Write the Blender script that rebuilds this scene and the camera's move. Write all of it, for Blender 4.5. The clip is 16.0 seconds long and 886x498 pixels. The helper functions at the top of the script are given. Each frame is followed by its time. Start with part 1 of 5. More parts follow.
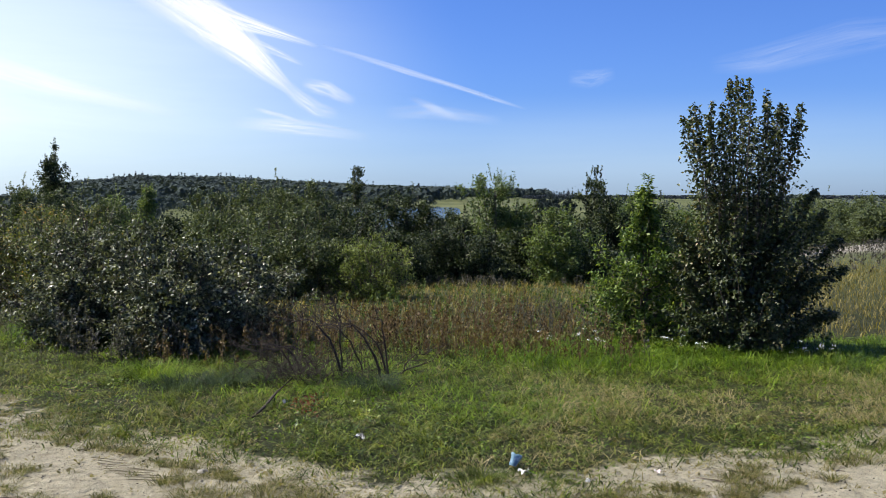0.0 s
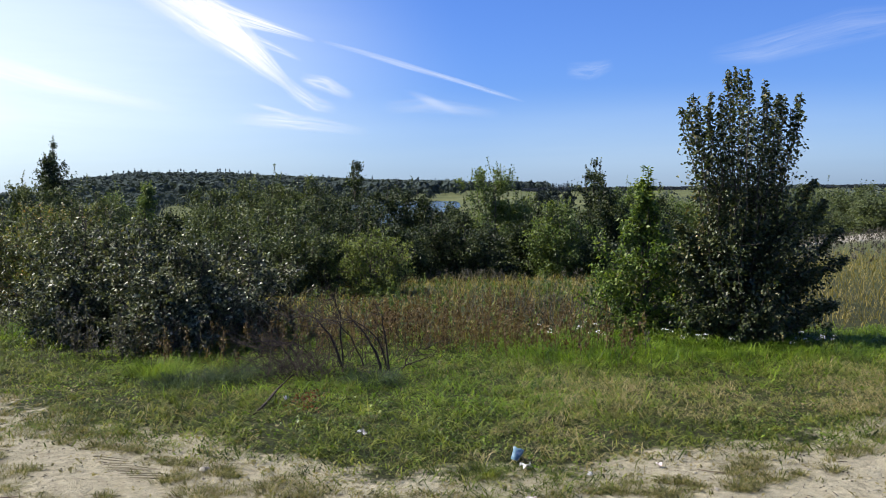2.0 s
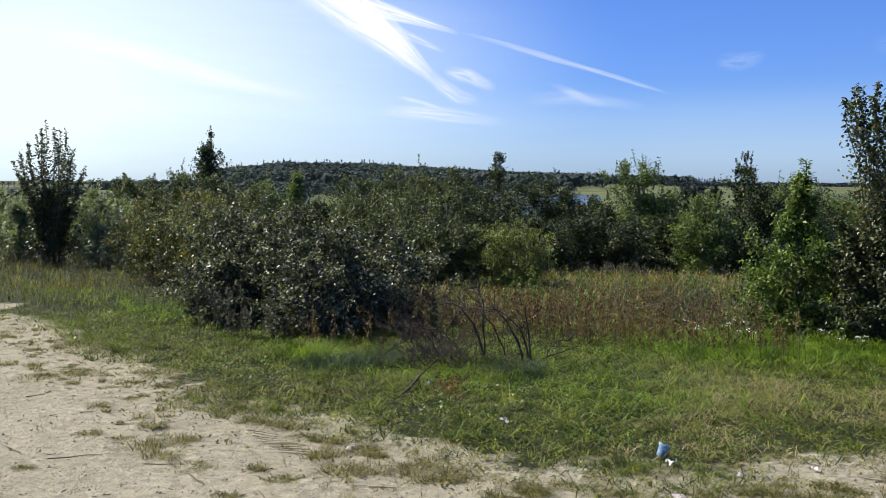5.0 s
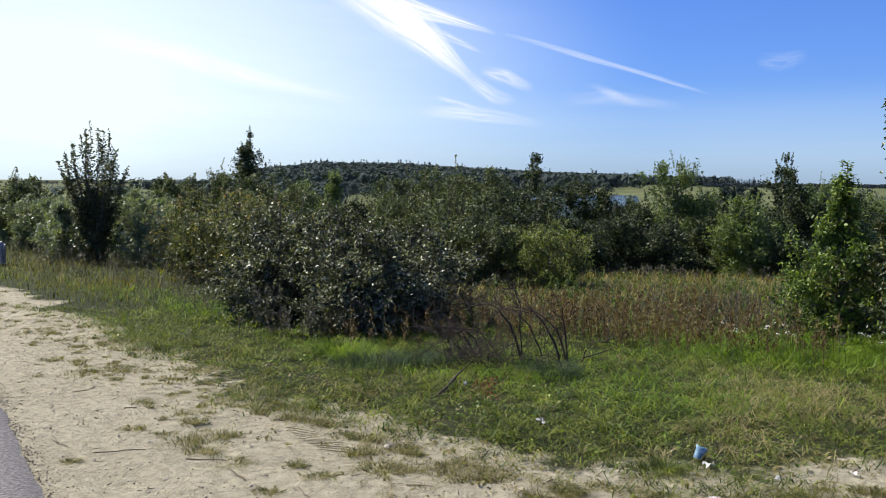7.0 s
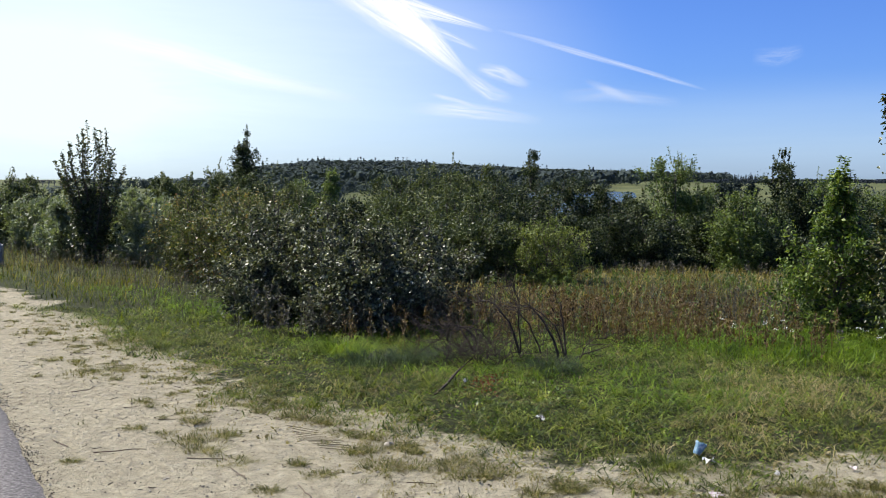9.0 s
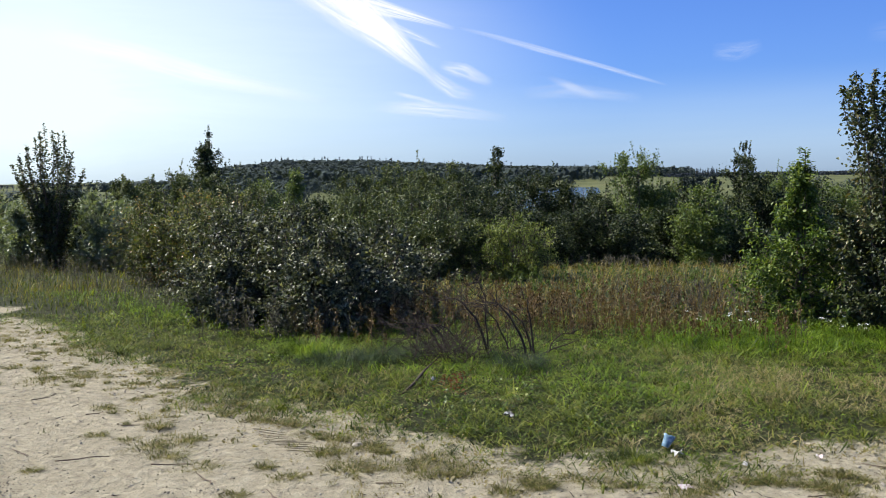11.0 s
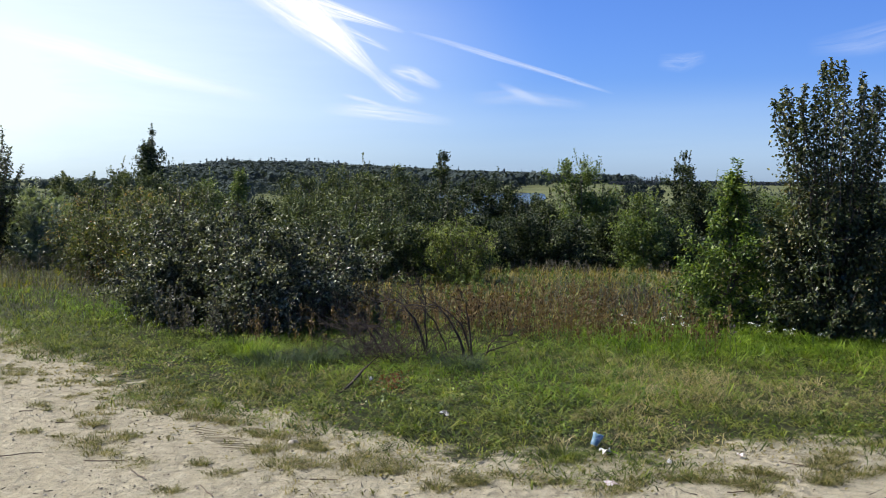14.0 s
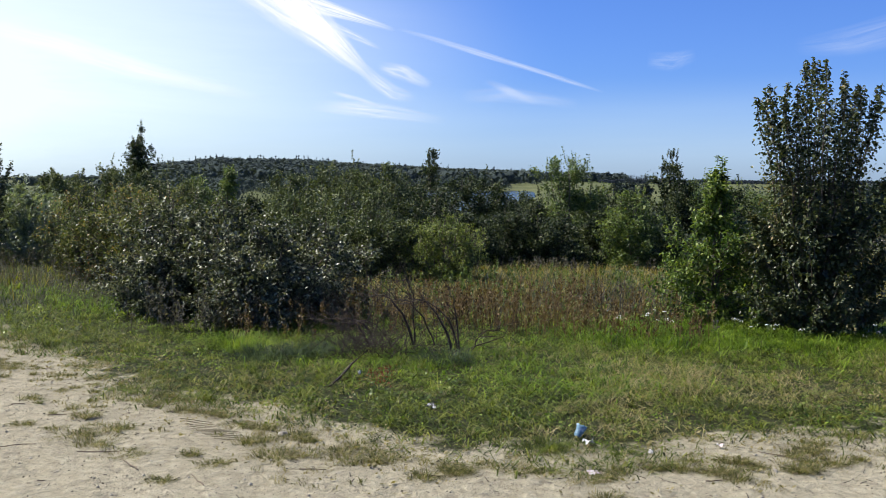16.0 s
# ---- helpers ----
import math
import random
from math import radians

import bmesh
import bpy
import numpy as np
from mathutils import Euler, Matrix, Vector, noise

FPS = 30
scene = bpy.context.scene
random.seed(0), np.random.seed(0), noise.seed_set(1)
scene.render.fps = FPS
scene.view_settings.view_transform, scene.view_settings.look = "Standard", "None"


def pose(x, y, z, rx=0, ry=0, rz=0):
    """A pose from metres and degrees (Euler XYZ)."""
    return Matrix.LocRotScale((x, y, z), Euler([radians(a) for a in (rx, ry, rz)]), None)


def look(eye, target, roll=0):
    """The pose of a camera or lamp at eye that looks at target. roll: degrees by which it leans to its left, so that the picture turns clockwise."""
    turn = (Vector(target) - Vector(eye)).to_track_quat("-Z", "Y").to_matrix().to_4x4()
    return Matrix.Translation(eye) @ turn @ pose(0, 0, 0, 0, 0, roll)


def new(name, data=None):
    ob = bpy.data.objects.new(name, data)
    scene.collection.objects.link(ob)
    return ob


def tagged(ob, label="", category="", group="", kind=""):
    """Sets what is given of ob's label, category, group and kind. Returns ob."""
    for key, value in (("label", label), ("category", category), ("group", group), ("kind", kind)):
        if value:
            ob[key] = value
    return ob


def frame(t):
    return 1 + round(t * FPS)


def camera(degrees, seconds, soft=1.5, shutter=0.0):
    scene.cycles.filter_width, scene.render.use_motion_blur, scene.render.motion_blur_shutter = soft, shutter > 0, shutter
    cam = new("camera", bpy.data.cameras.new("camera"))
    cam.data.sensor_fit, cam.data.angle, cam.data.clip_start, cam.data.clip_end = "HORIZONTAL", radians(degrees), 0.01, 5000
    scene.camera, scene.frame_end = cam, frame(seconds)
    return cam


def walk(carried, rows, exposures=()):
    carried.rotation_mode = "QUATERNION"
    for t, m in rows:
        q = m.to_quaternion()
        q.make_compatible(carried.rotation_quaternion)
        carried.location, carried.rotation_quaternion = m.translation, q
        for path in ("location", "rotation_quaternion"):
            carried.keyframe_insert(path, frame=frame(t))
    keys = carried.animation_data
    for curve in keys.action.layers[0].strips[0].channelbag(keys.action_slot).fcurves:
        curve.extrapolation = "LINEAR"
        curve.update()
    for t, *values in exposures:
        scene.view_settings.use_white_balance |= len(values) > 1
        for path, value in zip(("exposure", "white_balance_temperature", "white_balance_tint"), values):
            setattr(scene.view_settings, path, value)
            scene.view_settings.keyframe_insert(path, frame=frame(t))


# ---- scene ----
# ---- camera and walk: seconds, eye, yaw to the left, pitch up, roll ----
cam = camera(50.0, 16.0, soft=0.45)
PATH = [
    (0.0, 0.007, 0.017, 1.602, 0.00, -3.27, -0.00),
    (0.5, 0.011, 0.022, 1.608, 0.04, -3.57, -0.72),
    (1.0, 0.011, 0.022, 1.606, 0.01, -3.56, -0.91),
    (1.5, 0.017, 0.017, 1.607, -0.06, -3.59, -0.88),
    (2.0, 0.011, 0.026, 1.609, 0.01, -3.65, -0.62),
    (2.5, 0.009, 0.029, 1.603, 0.04, -3.66, -0.70),
    (3.0, 0.015, 0.038, 1.593, 0.35, -3.80, -0.93),
    (3.5, 0.005, 0.053, 1.591, 1.85, -3.87, -0.68),
    (4.0, -0.010, 0.045, 1.590, 4.25, -4.06, -0.21),
    (4.5, -0.029, 0.047, 1.581, 6.63, -4.02, 0.07),
    (5.0, -0.040, 0.026, 1.585, 8.38, -4.08, 0.18),
    (7.5, -0.045, -0.029, 1.594, 10.65, -4.08, 0.27),
    (8.0, -0.051, -0.032, 1.595, 10.62, -4.13, 0.06),
    (10.5, -0.050, -0.020, 1.594, 9.81, -4.39, 0.07),
    (11.0, -0.052, 0.010, 1.587, 8.36, -4.35, -0.91),
    (11.5, -0.044, 0.034, 1.580, 6.81, -4.16, -1.23),
    (12.0, -0.036, 0.044, 1.583, 5.70, -4.20, -1.15),
    (12.5, -0.030, 0.037, 1.588, 4.58, -4.22, -1.20),
    (13.0, -0.014, 0.023, 1.595, 3.93, -4.43, -1.36),
    (13.5, 0.001, -0.018, 1.591, 4.03, -4.43, -1.00),
    (14.0, 0.013, -0.089, 1.581, 5.12, -4.15, 0.21),
    (14.5, 0.033, -0.148, 1.573, 5.19, -4.02, 0.55),
    (15.0, 0.041, -0.199, 1.577, 4.31, -4.29, 0.79),
    (15.5, 0.041, -0.204, 1.579, 4.36, -4.53, 0.48),
    (16.0, 0.038, -0.200, 1.572, 4.49, -4.27, 0.33),
]


def stand(x, y, z, yaw, pitch, roll):
    a, b = radians(yaw), radians(pitch)
    return look((x, y, z), (x - math.sin(a) * math.cos(b), y + math.cos(a) * math.cos(b), z + math.sin(b)), roll)


walk(cam, [(row[0], stand(*row[1:])) for row in PATH])

# ---- sky and sun ----
SUN_AZ, SUN_EL = radians(-78), radians(50)
world = bpy.data.worlds.new("world")
scene.world = world
world.use_nodes = True
wn = world.node_tree
sky = wn.nodes.new("ShaderNodeTexSky")
sky.sky_type, sky.sun_disc = "NISHITA", False
sky.sun_elevation, sky.sun_rotation = SUN_EL, SUN_AZ
sky.air_density, sky.dust_density, sky.ozone_density = 1.0, 0.45, 5.0
tint = wn.nodes.new("ShaderNodeMix")
tint.data_type, tint.blend_type = "RGBA", "MULTIPLY"
tint.inputs[0].default_value = 1.0
tint.inputs[7].default_value = (0.62, 0.885, 1.56, 1)
wn.links.new(sky.outputs[0], tint.inputs[6])
wn.links.new(tint.outputs[2], wn.nodes["Background"].inputs[0])
wn.nodes["Background"].inputs[1].default_value = 0.05
sun = new("sun", bpy.data.lights.new("sun", "SUN"))
sun.data.energy, sun.data.angle, sun.data.color = 5.0, radians(0.5), (1.0, 0.95, 0.86)
sun.matrix_world = look((0, 0, 60), (-math.sin(SUN_AZ) * math.cos(SUN_EL), -math.cos(SUN_AZ) * math.cos(SUN_EL), 60 - math.sin(SUN_EL)))
scene.view_settings.exposure = 0.99


# ---- materials ----
def nodes_of(name):
    m = bpy.data.materials.new(name)
    m.use_nodes = True
    return m, m.node_tree, m.node_tree.nodes["Principled BSDF"]


def ramp(nt, fac, stops):
    r = nt.nodes.new("ShaderNodeValToRGB")
    el = r.color_ramp.elements
    while len(el) < len(stops):
        el.new(0.5)
    for e, (p, c) in zip(el, stops):
        e.position, e.color = p, (*c, 1)
    nt.links.new(fac, r.inputs[0])
    return r.outputs[0]


def noise_of(nt, scale, detail=4.0, rough=0.55, stretch=(1, 1, 1)):
    co = nt.nodes.new("ShaderNodeTexCoord")
    mp = nt.nodes.new("ShaderNodeMapping")
    mp.inputs["Scale"].default_value = stretch
    n = nt.nodes.new("ShaderNodeTexNoise")
    n.inputs["Scale"].default_value, n.inputs["Detail"].default_value, n.inputs["Roughness"].default_value = scale, detail, rough
    nt.links.new(co.outputs["Object"], mp.inputs[0])
    nt.links.new(mp.outputs[0], n.inputs["Vector"])
    return n.outputs["Fac"]


def mixed(nt, fac, a, b, blend="MIX"):
    m = nt.nodes.new("ShaderNodeMix")
    m.data_type, m.blend_type = "RGBA", blend
    for socket, v in ((m.inputs[0], fac), (m.inputs[6], a), (m.inputs[7], b)):
        if isinstance(v, (int, float)):
            socket.default_value = v
        elif isinstance(v, tuple):
            socket.default_value = (*v, 1)
        else:
            nt.links.new(v, socket)
    return m.outputs[2]


def bump(nt, bsdf, height, strength, distance):
    b = nt.nodes.new("ShaderNodeBump")
    b.inputs["Strength"].default_value, b.inputs["Distance"].default_value = strength, distance
    nt.links.new(height, b.inputs["Height"])
    nt.links.new(b.outputs[0], bsdf.inputs["Normal"])


def foliage(name, stops, rough=0.55, through_light=0.35, patch=1.4, spec=0.28, single=0.55, patchy=1.3):
    """Leaf or blade: colour varies from leaf to leaf and in patches; some light shines through."""
    m, nt, bsdf = nodes_of(name)
    geo = nt.nodes.new("ShaderNodeNewGeometry")
    add = nt.nodes.new("ShaderNodeMath")
    add.operation = "MULTIPLY_ADD"
    add.inputs[1].default_value = single
    nt.links.new(geo.outputs["Random Per Island"], add.inputs[0])
    mul = nt.nodes.new("ShaderNodeMath")
    mul.operation = "MULTIPLY_ADD"
    mul.inputs[1].default_value, mul.inputs[2].default_value = patchy, 0.62 - 0.5 * single - 0.6 * patchy
    nt.links.new(noise_of(nt, patch, 5), mul.inputs[0])
    nt.links.new(mul.outputs[0], add.inputs[2])
    col = ramp(nt, add.outputs[0], stops)
    nt.links.new(col, bsdf.inputs["Base Color"])
    bsdf.inputs["Roughness"].default_value = rough
    bsdf.inputs["Specular IOR Level"].default_value = spec
    tr = nt.nodes.new("ShaderNodeBsdfTranslucent")
    nt.links.new(mixed(nt, 1.0, col, (1.5, 1.55, 0.6), "MULTIPLY"), tr.inputs[0])
    mx = nt.nodes.new("ShaderNodeMixShader")
    mx.inputs[0].default_value = through_light
    nt.links.new(bsdf.outputs[0], mx.inputs[1])
    nt.links.new(tr.outputs[0], mx.inputs[2])
    nt.links.new(mx.outputs[0], nt.nodes["Material Output"].inputs[0])
    return m


def plain(name, stops, scale=20, rough=0.8, bump_d=0.0, metal=0.0, stretch=(1, 1, 1)):
    m, nt, bsdf = nodes_of(name)
    f = noise_of(nt, scale, 6, 0.6, stretch)
    nt.links.new(ramp(nt, f, stops), bsdf.inputs["Base Color"])
    bsdf.inputs["Roughness"].default_value, bsdf.inputs["Metallic"].default_value = rough, metal
    bsdf.inputs["Specular IOR Level"].default_value = 0.2 if rough > 0.7 else 0.5
    if bump_d:
        bump(nt, bsdf, f, 0.7, bump_d)
    return m


# Low stops of the next six leaf ramps darkened to paint shade among leaves.
LEAF_PEAR = foliage("pear_leaf", [(0.0, (0.012, 0.018, 0.009)), (0.4, (0.038, 0.052, 0.020)), (0.8, (0.090, 0.102, 0.040)), (1.0, (0.185, 0.145, 0.060))], 0.42, 0.2, spec=0.28, single=0.8)
LEAF_ASH = foliage("ash_leaf", [(0.0, (0.020, 0.038, 0.009)), (0.5, (0.084, 0.132, 0.026)), (1.0, (0.215, 0.262, 0.056))], 0.42, 0.32, single=0.9, spec=0.24)
LEAF_APPLE = foliage("apple_leaf", [(0.0, (0.013, 0.018, 0.010)), (0.4, (0.056, 0.068, 0.034)), (0.75, (0.155, 0.165, 0.095)), (1.0, (0.340, 0.340, 0.230))], 0.42, 0.18, spec=0.28, single=0.95)
LEAF_RED = foliage("rusty_leaf", [(0.0, (0.022, 0.034, 0.012)), (0.45, (0.088, 0.108, 0.035)), (0.8, (0.180, 0.172, 0.058)), (1.0, (0.330, 0.165, 0.060))], 0.42, 0.25, single=0.85)
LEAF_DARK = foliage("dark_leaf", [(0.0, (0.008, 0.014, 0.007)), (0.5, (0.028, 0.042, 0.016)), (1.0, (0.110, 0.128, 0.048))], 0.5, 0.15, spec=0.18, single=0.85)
LEAF_MID = foliage("olive_leaf", [(0.0, (0.020, 0.031, 0.012)), (0.5, (0.066, 0.086, 0.032)), (1.0, (0.175, 0.192, 0.078))], 0.5, 0.18, spec=0.2, single=0.85)
LEAF_LIGHT = foliage("light_leaf", [(0.0, (0.030, 0.050, 0.016)), (0.5, (0.090, 0.128, 0.038)), (1.0, (0.190, 0.225, 0.070))], 0.48, 0.26, single=0.85, spec=0.2)
LEAF_PALE = foliage("grey_leaf", [(0.0, (0.091, 0.112, 0.064)), (0.6, (0.163, 0.193, 0.116)), (1.0, (0.312, 0.320, 0.216))], 0.42, 0.28)
# Blue-grey distance haze is painted into the far leaf and needle colours.
LEAF_FAR_HAZED = foliage("hazed_far_leaf", [(0.0, (0.033, 0.044, 0.044)), (0.6, (0.052, 0.067, 0.062)), (1.0, (0.079, 0.096, 0.076))], 0.9, 0.08, patch=0.012, spec=0.05, single=0.2)
LEAF_SOFT = foliage("soft_leaf", [(0.0, (0.045, 0.058, 0.030)), (0.5, (0.092, 0.112, 0.058)), (1.0, (0.165, 0.185, 0.100))], 0.6, 0.35, patch=0.5, spec=0.12, single=0.6)
NEEDLE_FAR_HAZED = foliage("hazed_needle", [(0.0, (0.018, 0.024, 0.034)), (1.0, (0.034, 0.042, 0.052))], 0.9, 0.08, patch=0.02, spec=0.05)
GRASS = foliage("grass_blade", [(0.0, (0.013, 0.021, 0.004)), (0.35, (0.050, 0.071, 0.010)), (0.7, (0.112, 0.136, 0.020)), (1.0, (0.230, 0.236, 0.060))], 0.55, 0.32, patch=4.5, single=0.75, patchy=1.8, spec=0.16)
GRASS_LUSH = foliage("lush_blade", [(0.0, (0.018, 0.040, 0.005)), (0.42, (0.086, 0.148, 0.013)), (1.0, (0.225, 0.300, 0.042))], 0.5, 0.4, patch=4.5, single=0.75, patchy=1.8, spec=0.16)
LEAF_WILLOW = foliage("willow_leaf", [(0.0, (0.038, 0.054, 0.016)), (0.45, (0.112, 0.142, 0.040)), (1.0, (0.235, 0.262, 0.080))], 0.5, 0.32, spec=0.2, single=0.85)
SEDGE = foliage("sedge_blade", [(0.0, (0.012, 0.022, 0.009)), (0.5, (0.030, 0.048, 0.022)), (1.0, (0.066, 0.092, 0.044))], 0.55, 0.2, patch=2.5, spec=0.12)
GRASS_DRY = foliage("dry_blade", [(0.0, (0.111, 0.104, 0.042)), (0.5, (0.180, 0.152, 0.070)), (1.0, (0.291, 0.243, 0.132))], 0.6, 0.3, patch=1.5)
HAY = foliage("hay", [(0.0, (0.130, 0.115, 0.048)), (0.5, (0.235, 0.200, 0.095)), (1.0, (0.400, 0.340, 0.190))], 0.6, 0.3, patch=1.5, single=0.8)
GRASS_GOLD = foliage("golden_blade", [(0.0, (0.062, 0.058, 0.014)), (0.5, (0.150, 0.126, 0.033)), (1.0, (0.290, 0.225, 0.080))], 0.6, 0.32, patch=0.3, single=0.8)
WEED = foliage("weed_leaf", [(0.0, (0.030, 0.021, 0.011)), (0.4, (0.094, 0.060, 0.028)), (0.7, (0.152, 0.098, 0.045)), (1.0, (0.130, 0.118, 0.040))], 0.7, 0.22, patch=0.9, single=0.8)
WEED_GREY = foliage("seed_head", [(0.0, (0.036, 0.033, 0.027)), (0.6, (0.092, 0.084, 0.070)), (1.0, (0.185, 0.172, 0.145))], 0.8, 0.22, patch=1.2, single=0.8)
DEAD_LEAF = foliage("dead_leaf", [(0.0, (0.081, 0.025, 0.013)), (0.6, (0.151, 0.050, 0.020)), (1.0, (0.192, 0.101, 0.045))], 0.7, 0.2, patch=8)
TUFT = foliage("tuft_blade", [(0.0, (0.036, 0.040, 0.012)), (0.5, (0.092, 0.096, 0.028)), (1.0, (0.185, 0.168, 0.072))], 0.65, 0.3, patch=3, single=0.8, spec=0.12)
PETAL = plain("petal", [(0.3, (0.6, 0.6, 0.57)), (0.7, (0.78, 0.78, 0.74))], 60, 0.7)
BARK = plain("bark", [(0.3, (0.05, 0.04, 0.032)), (0.7, (0.13, 0.105, 0.085))], 40, 0.9, 0.003, stretch=(1, 1, 0.2))
DEADWOOD = plain("dead_wood", [(0.3, (0.022, 0.017, 0.014)), (0.7, (0.07, 0.054, 0.042))], 50, 0.9, 0.002)
TWIG = plain("dry_twig", [(0.3, (0.100, 0.075, 0.050)), (0.7, (0.200, 0.162, 0.118))], 60, 0.9, 0.001)
STONE = plain("stone", [(0.3, (0.216, 0.192, 0.152)), (0.7, (0.376, 0.344, 0.288))], 45, 0.9, 0.004)
CONCRETE = plain("concrete", [(0.3, (0.208, 0.204, 0.192)), (0.7, (0.400, 0.392, 0.376))], 12, 0.9, 0.004)
SHED = plain("shed_wood", [(0.3, (0.12, 0.11, 0.1)), (0.7, (0.22, 0.2, 0.18))], 2, 0.9)
PAPER = plain("paper", [(0.3, (0.424, 0.418, 0.412)), (0.7, (0.524, 0.518, 0.512))], 25, 0.75, 0.002)
PAPER_PINK = plain("printed_paper", [(0.42, (0.499, 0.493, 0.486)), (0.55, (0.387, 0.262, 0.281)), (0.65, (0.499, 0.486, 0.486))], 70, 0.6, 0.002)
FOIL = plain("foil", [(0.5, (0.038, 0.038, 0.041)), (0.62, (0.374, 0.374, 0.387))], 45, 0.6, 0.003, 0.0)
BLUE = plain("blue_plastic", [(0.35, (0.085, 0.160, 0.220)), (0.52, (0.150, 0.245, 0.310)), (0.62, (0.420, 0.470, 0.490))], 28, 0.35, 0.002)


def ground_material():
    m, nt, bsdf = nodes_of("ground")
    at = nt.nodes.new("ShaderNodeAttribute")
    at.attribute_name = "cover"
    sep = nt.nodes.new("ShaderNodeSeparateColor")
    nt.links.new(at.outputs["Color"], sep.inputs[0])
    big, fine, grit = noise_of(nt, 0.9, 5), noise_of(nt, 14, 6, 0.65), noise_of(nt, 130, 3, 0.7)
    sand = mixed(nt, 0.5, ramp(nt, big, [(0.3, (0.285, 0.255, 0.170)), (0.7, (0.430, 0.390, 0.275))]), ramp(nt, fine, [(0.3, (0.128, 0.110, 0.072)), (0.5, (0.335, 0.300, 0.206)), (0.66, (0.460, 0.415, 0.300))]))
    crumb = noise_of(nt, 55, 4, 0.75)
    sand = mixed(nt, ramp(nt, crumb, [(0.34, (1, 1, 1)), (0.4, (0, 0, 0))]), sand, (0.073, 0.062, 0.047))
    sand = mixed(nt, ramp(nt, grit, [(0.33, (1, 1, 1)), (0.42, (0, 0, 0))]), sand, (0.104, 0.086, 0.073))
    sand = mixed(nt, ramp(nt, grit, [(0.66, (0, 0, 0)), (0.72, (1, 1, 1))]), sand, (0.377, 0.357, 0.350))
    straw = ramp(nt, grit, [(0.45, (0.0, 0.0, 0.0)), (0.6, (0.6, 0.6, 0.6))])
    soil = mixed(nt, 0.5, ramp(nt, fine, [(0.3, (0.012, 0.014, 0.007)), (0.7, (0.034, 0.034, 0.016))]), ramp(nt, big, [(0.3, (0.018, 0.026, 0.008)), (0.7, (0.046, 0.044, 0.020))]))
    soil = mixed(nt, straw, soil, (0.055, 0.066, 0.02))
    # distant meadow
    patches = noise_of(nt, 0.02, 6, 0.6)
    far = ramp(nt, patches, [(0.35, (0.049, 0.060, 0.021)), (0.55, (0.078, 0.088, 0.033)), (0.7, (0.115, 0.109, 0.047))])
    base = mixed(nt, sep.outputs[1], soil, far)
    edge = nt.nodes.new("ShaderNodeMath")
    edge.operation = "MULTIPLY_ADD"
    edge.inputs[1].default_value = 0.7
    nt.links.new(fine, edge.inputs[0])
    nt.links.new(sep.outputs[0], edge.inputs[2])
    mask = ramp(nt, edge.outputs[0], [(0.72, (0, 0, 0)), (0.98, (1, 1, 1))])
    base = mixed(nt, mask, base, sand)
    pale = mixed(nt, 0.5, ramp(nt, fine, [(0.3, (0.172, 0.155, 0.121)), (0.7, (0.276, 0.253, 0.212))]), (0.241, 0.218, 0.178))
    base = mixed(nt, sep.outputs[2], base, pale)
    nt.links.new(base, bsdf.inputs["Base Color"])
    bsdf.inputs["Roughness"].default_value = 0.95
    bsdf.inputs["Specular IOR Level"].default_value = 0.15
    h = nt.nodes.new("ShaderNodeMath")
    h.operation = "MULTIPLY_ADD"
    h.inputs[1].default_value = 0.35
    nt.links.new(grit, h.inputs[0])
    nt.links.new(fine, h.inputs[2])
    scuff = nt.nodes.new("ShaderNodeMath")
    scuff.operation, scuff.inputs[1].default_value = "MULTIPLY_ADD", 1.6
    nt.links.new(noise_of(nt, 5.0, 3, 0.5), scuff.inputs[0])
    nt.links.new(h.outputs[0], scuff.inputs[2])
    bump(nt, bsdf, scuff.outputs[0], 1.0, 0.05)
    return m


def asphalt_material():
    m, nt, bsdf = nodes_of("asphalt")
    grit, big = noise_of(nt, 48, 5, 0.85), noise_of(nt, 1.3, 5)
    col = mixed(nt, 0.3, ramp(nt, grit, [(0.36, (0.030, 0.029, 0.026)), (0.5, (0.163, 0.151, 0.139)), (0.62, (0.399, 0.375, 0.339))]), ramp(nt, big, [(0.3, (0.157, 0.145, 0.136)), (0.7, (0.218, 0.202, 0.187))]))
    nt.links.new(col, bsdf.inputs["Base Color"])
    bsdf.inputs["Roughness"].default_value = 0.85
    bsdf.inputs["Specular IOR Level"].default_value = 0.2
    bump(nt, bsdf, grit, 1.0, 0.012)
    return m


def water_material():
    m, nt, bsdf = nodes_of("lake_water")
    bsdf.inputs["Base Color"].default_value = (0.02, 0.035, 0.045, 1)
    bsdf.inputs["Roughness"].default_value = 0.12
    bsdf.inputs["IOR"].default_value = 1.33
    bump(nt, bsdf, noise_of(nt, 1.2, 4, 0.6, (0.4, 1, 1)), 0.25, 0.08)
    return m


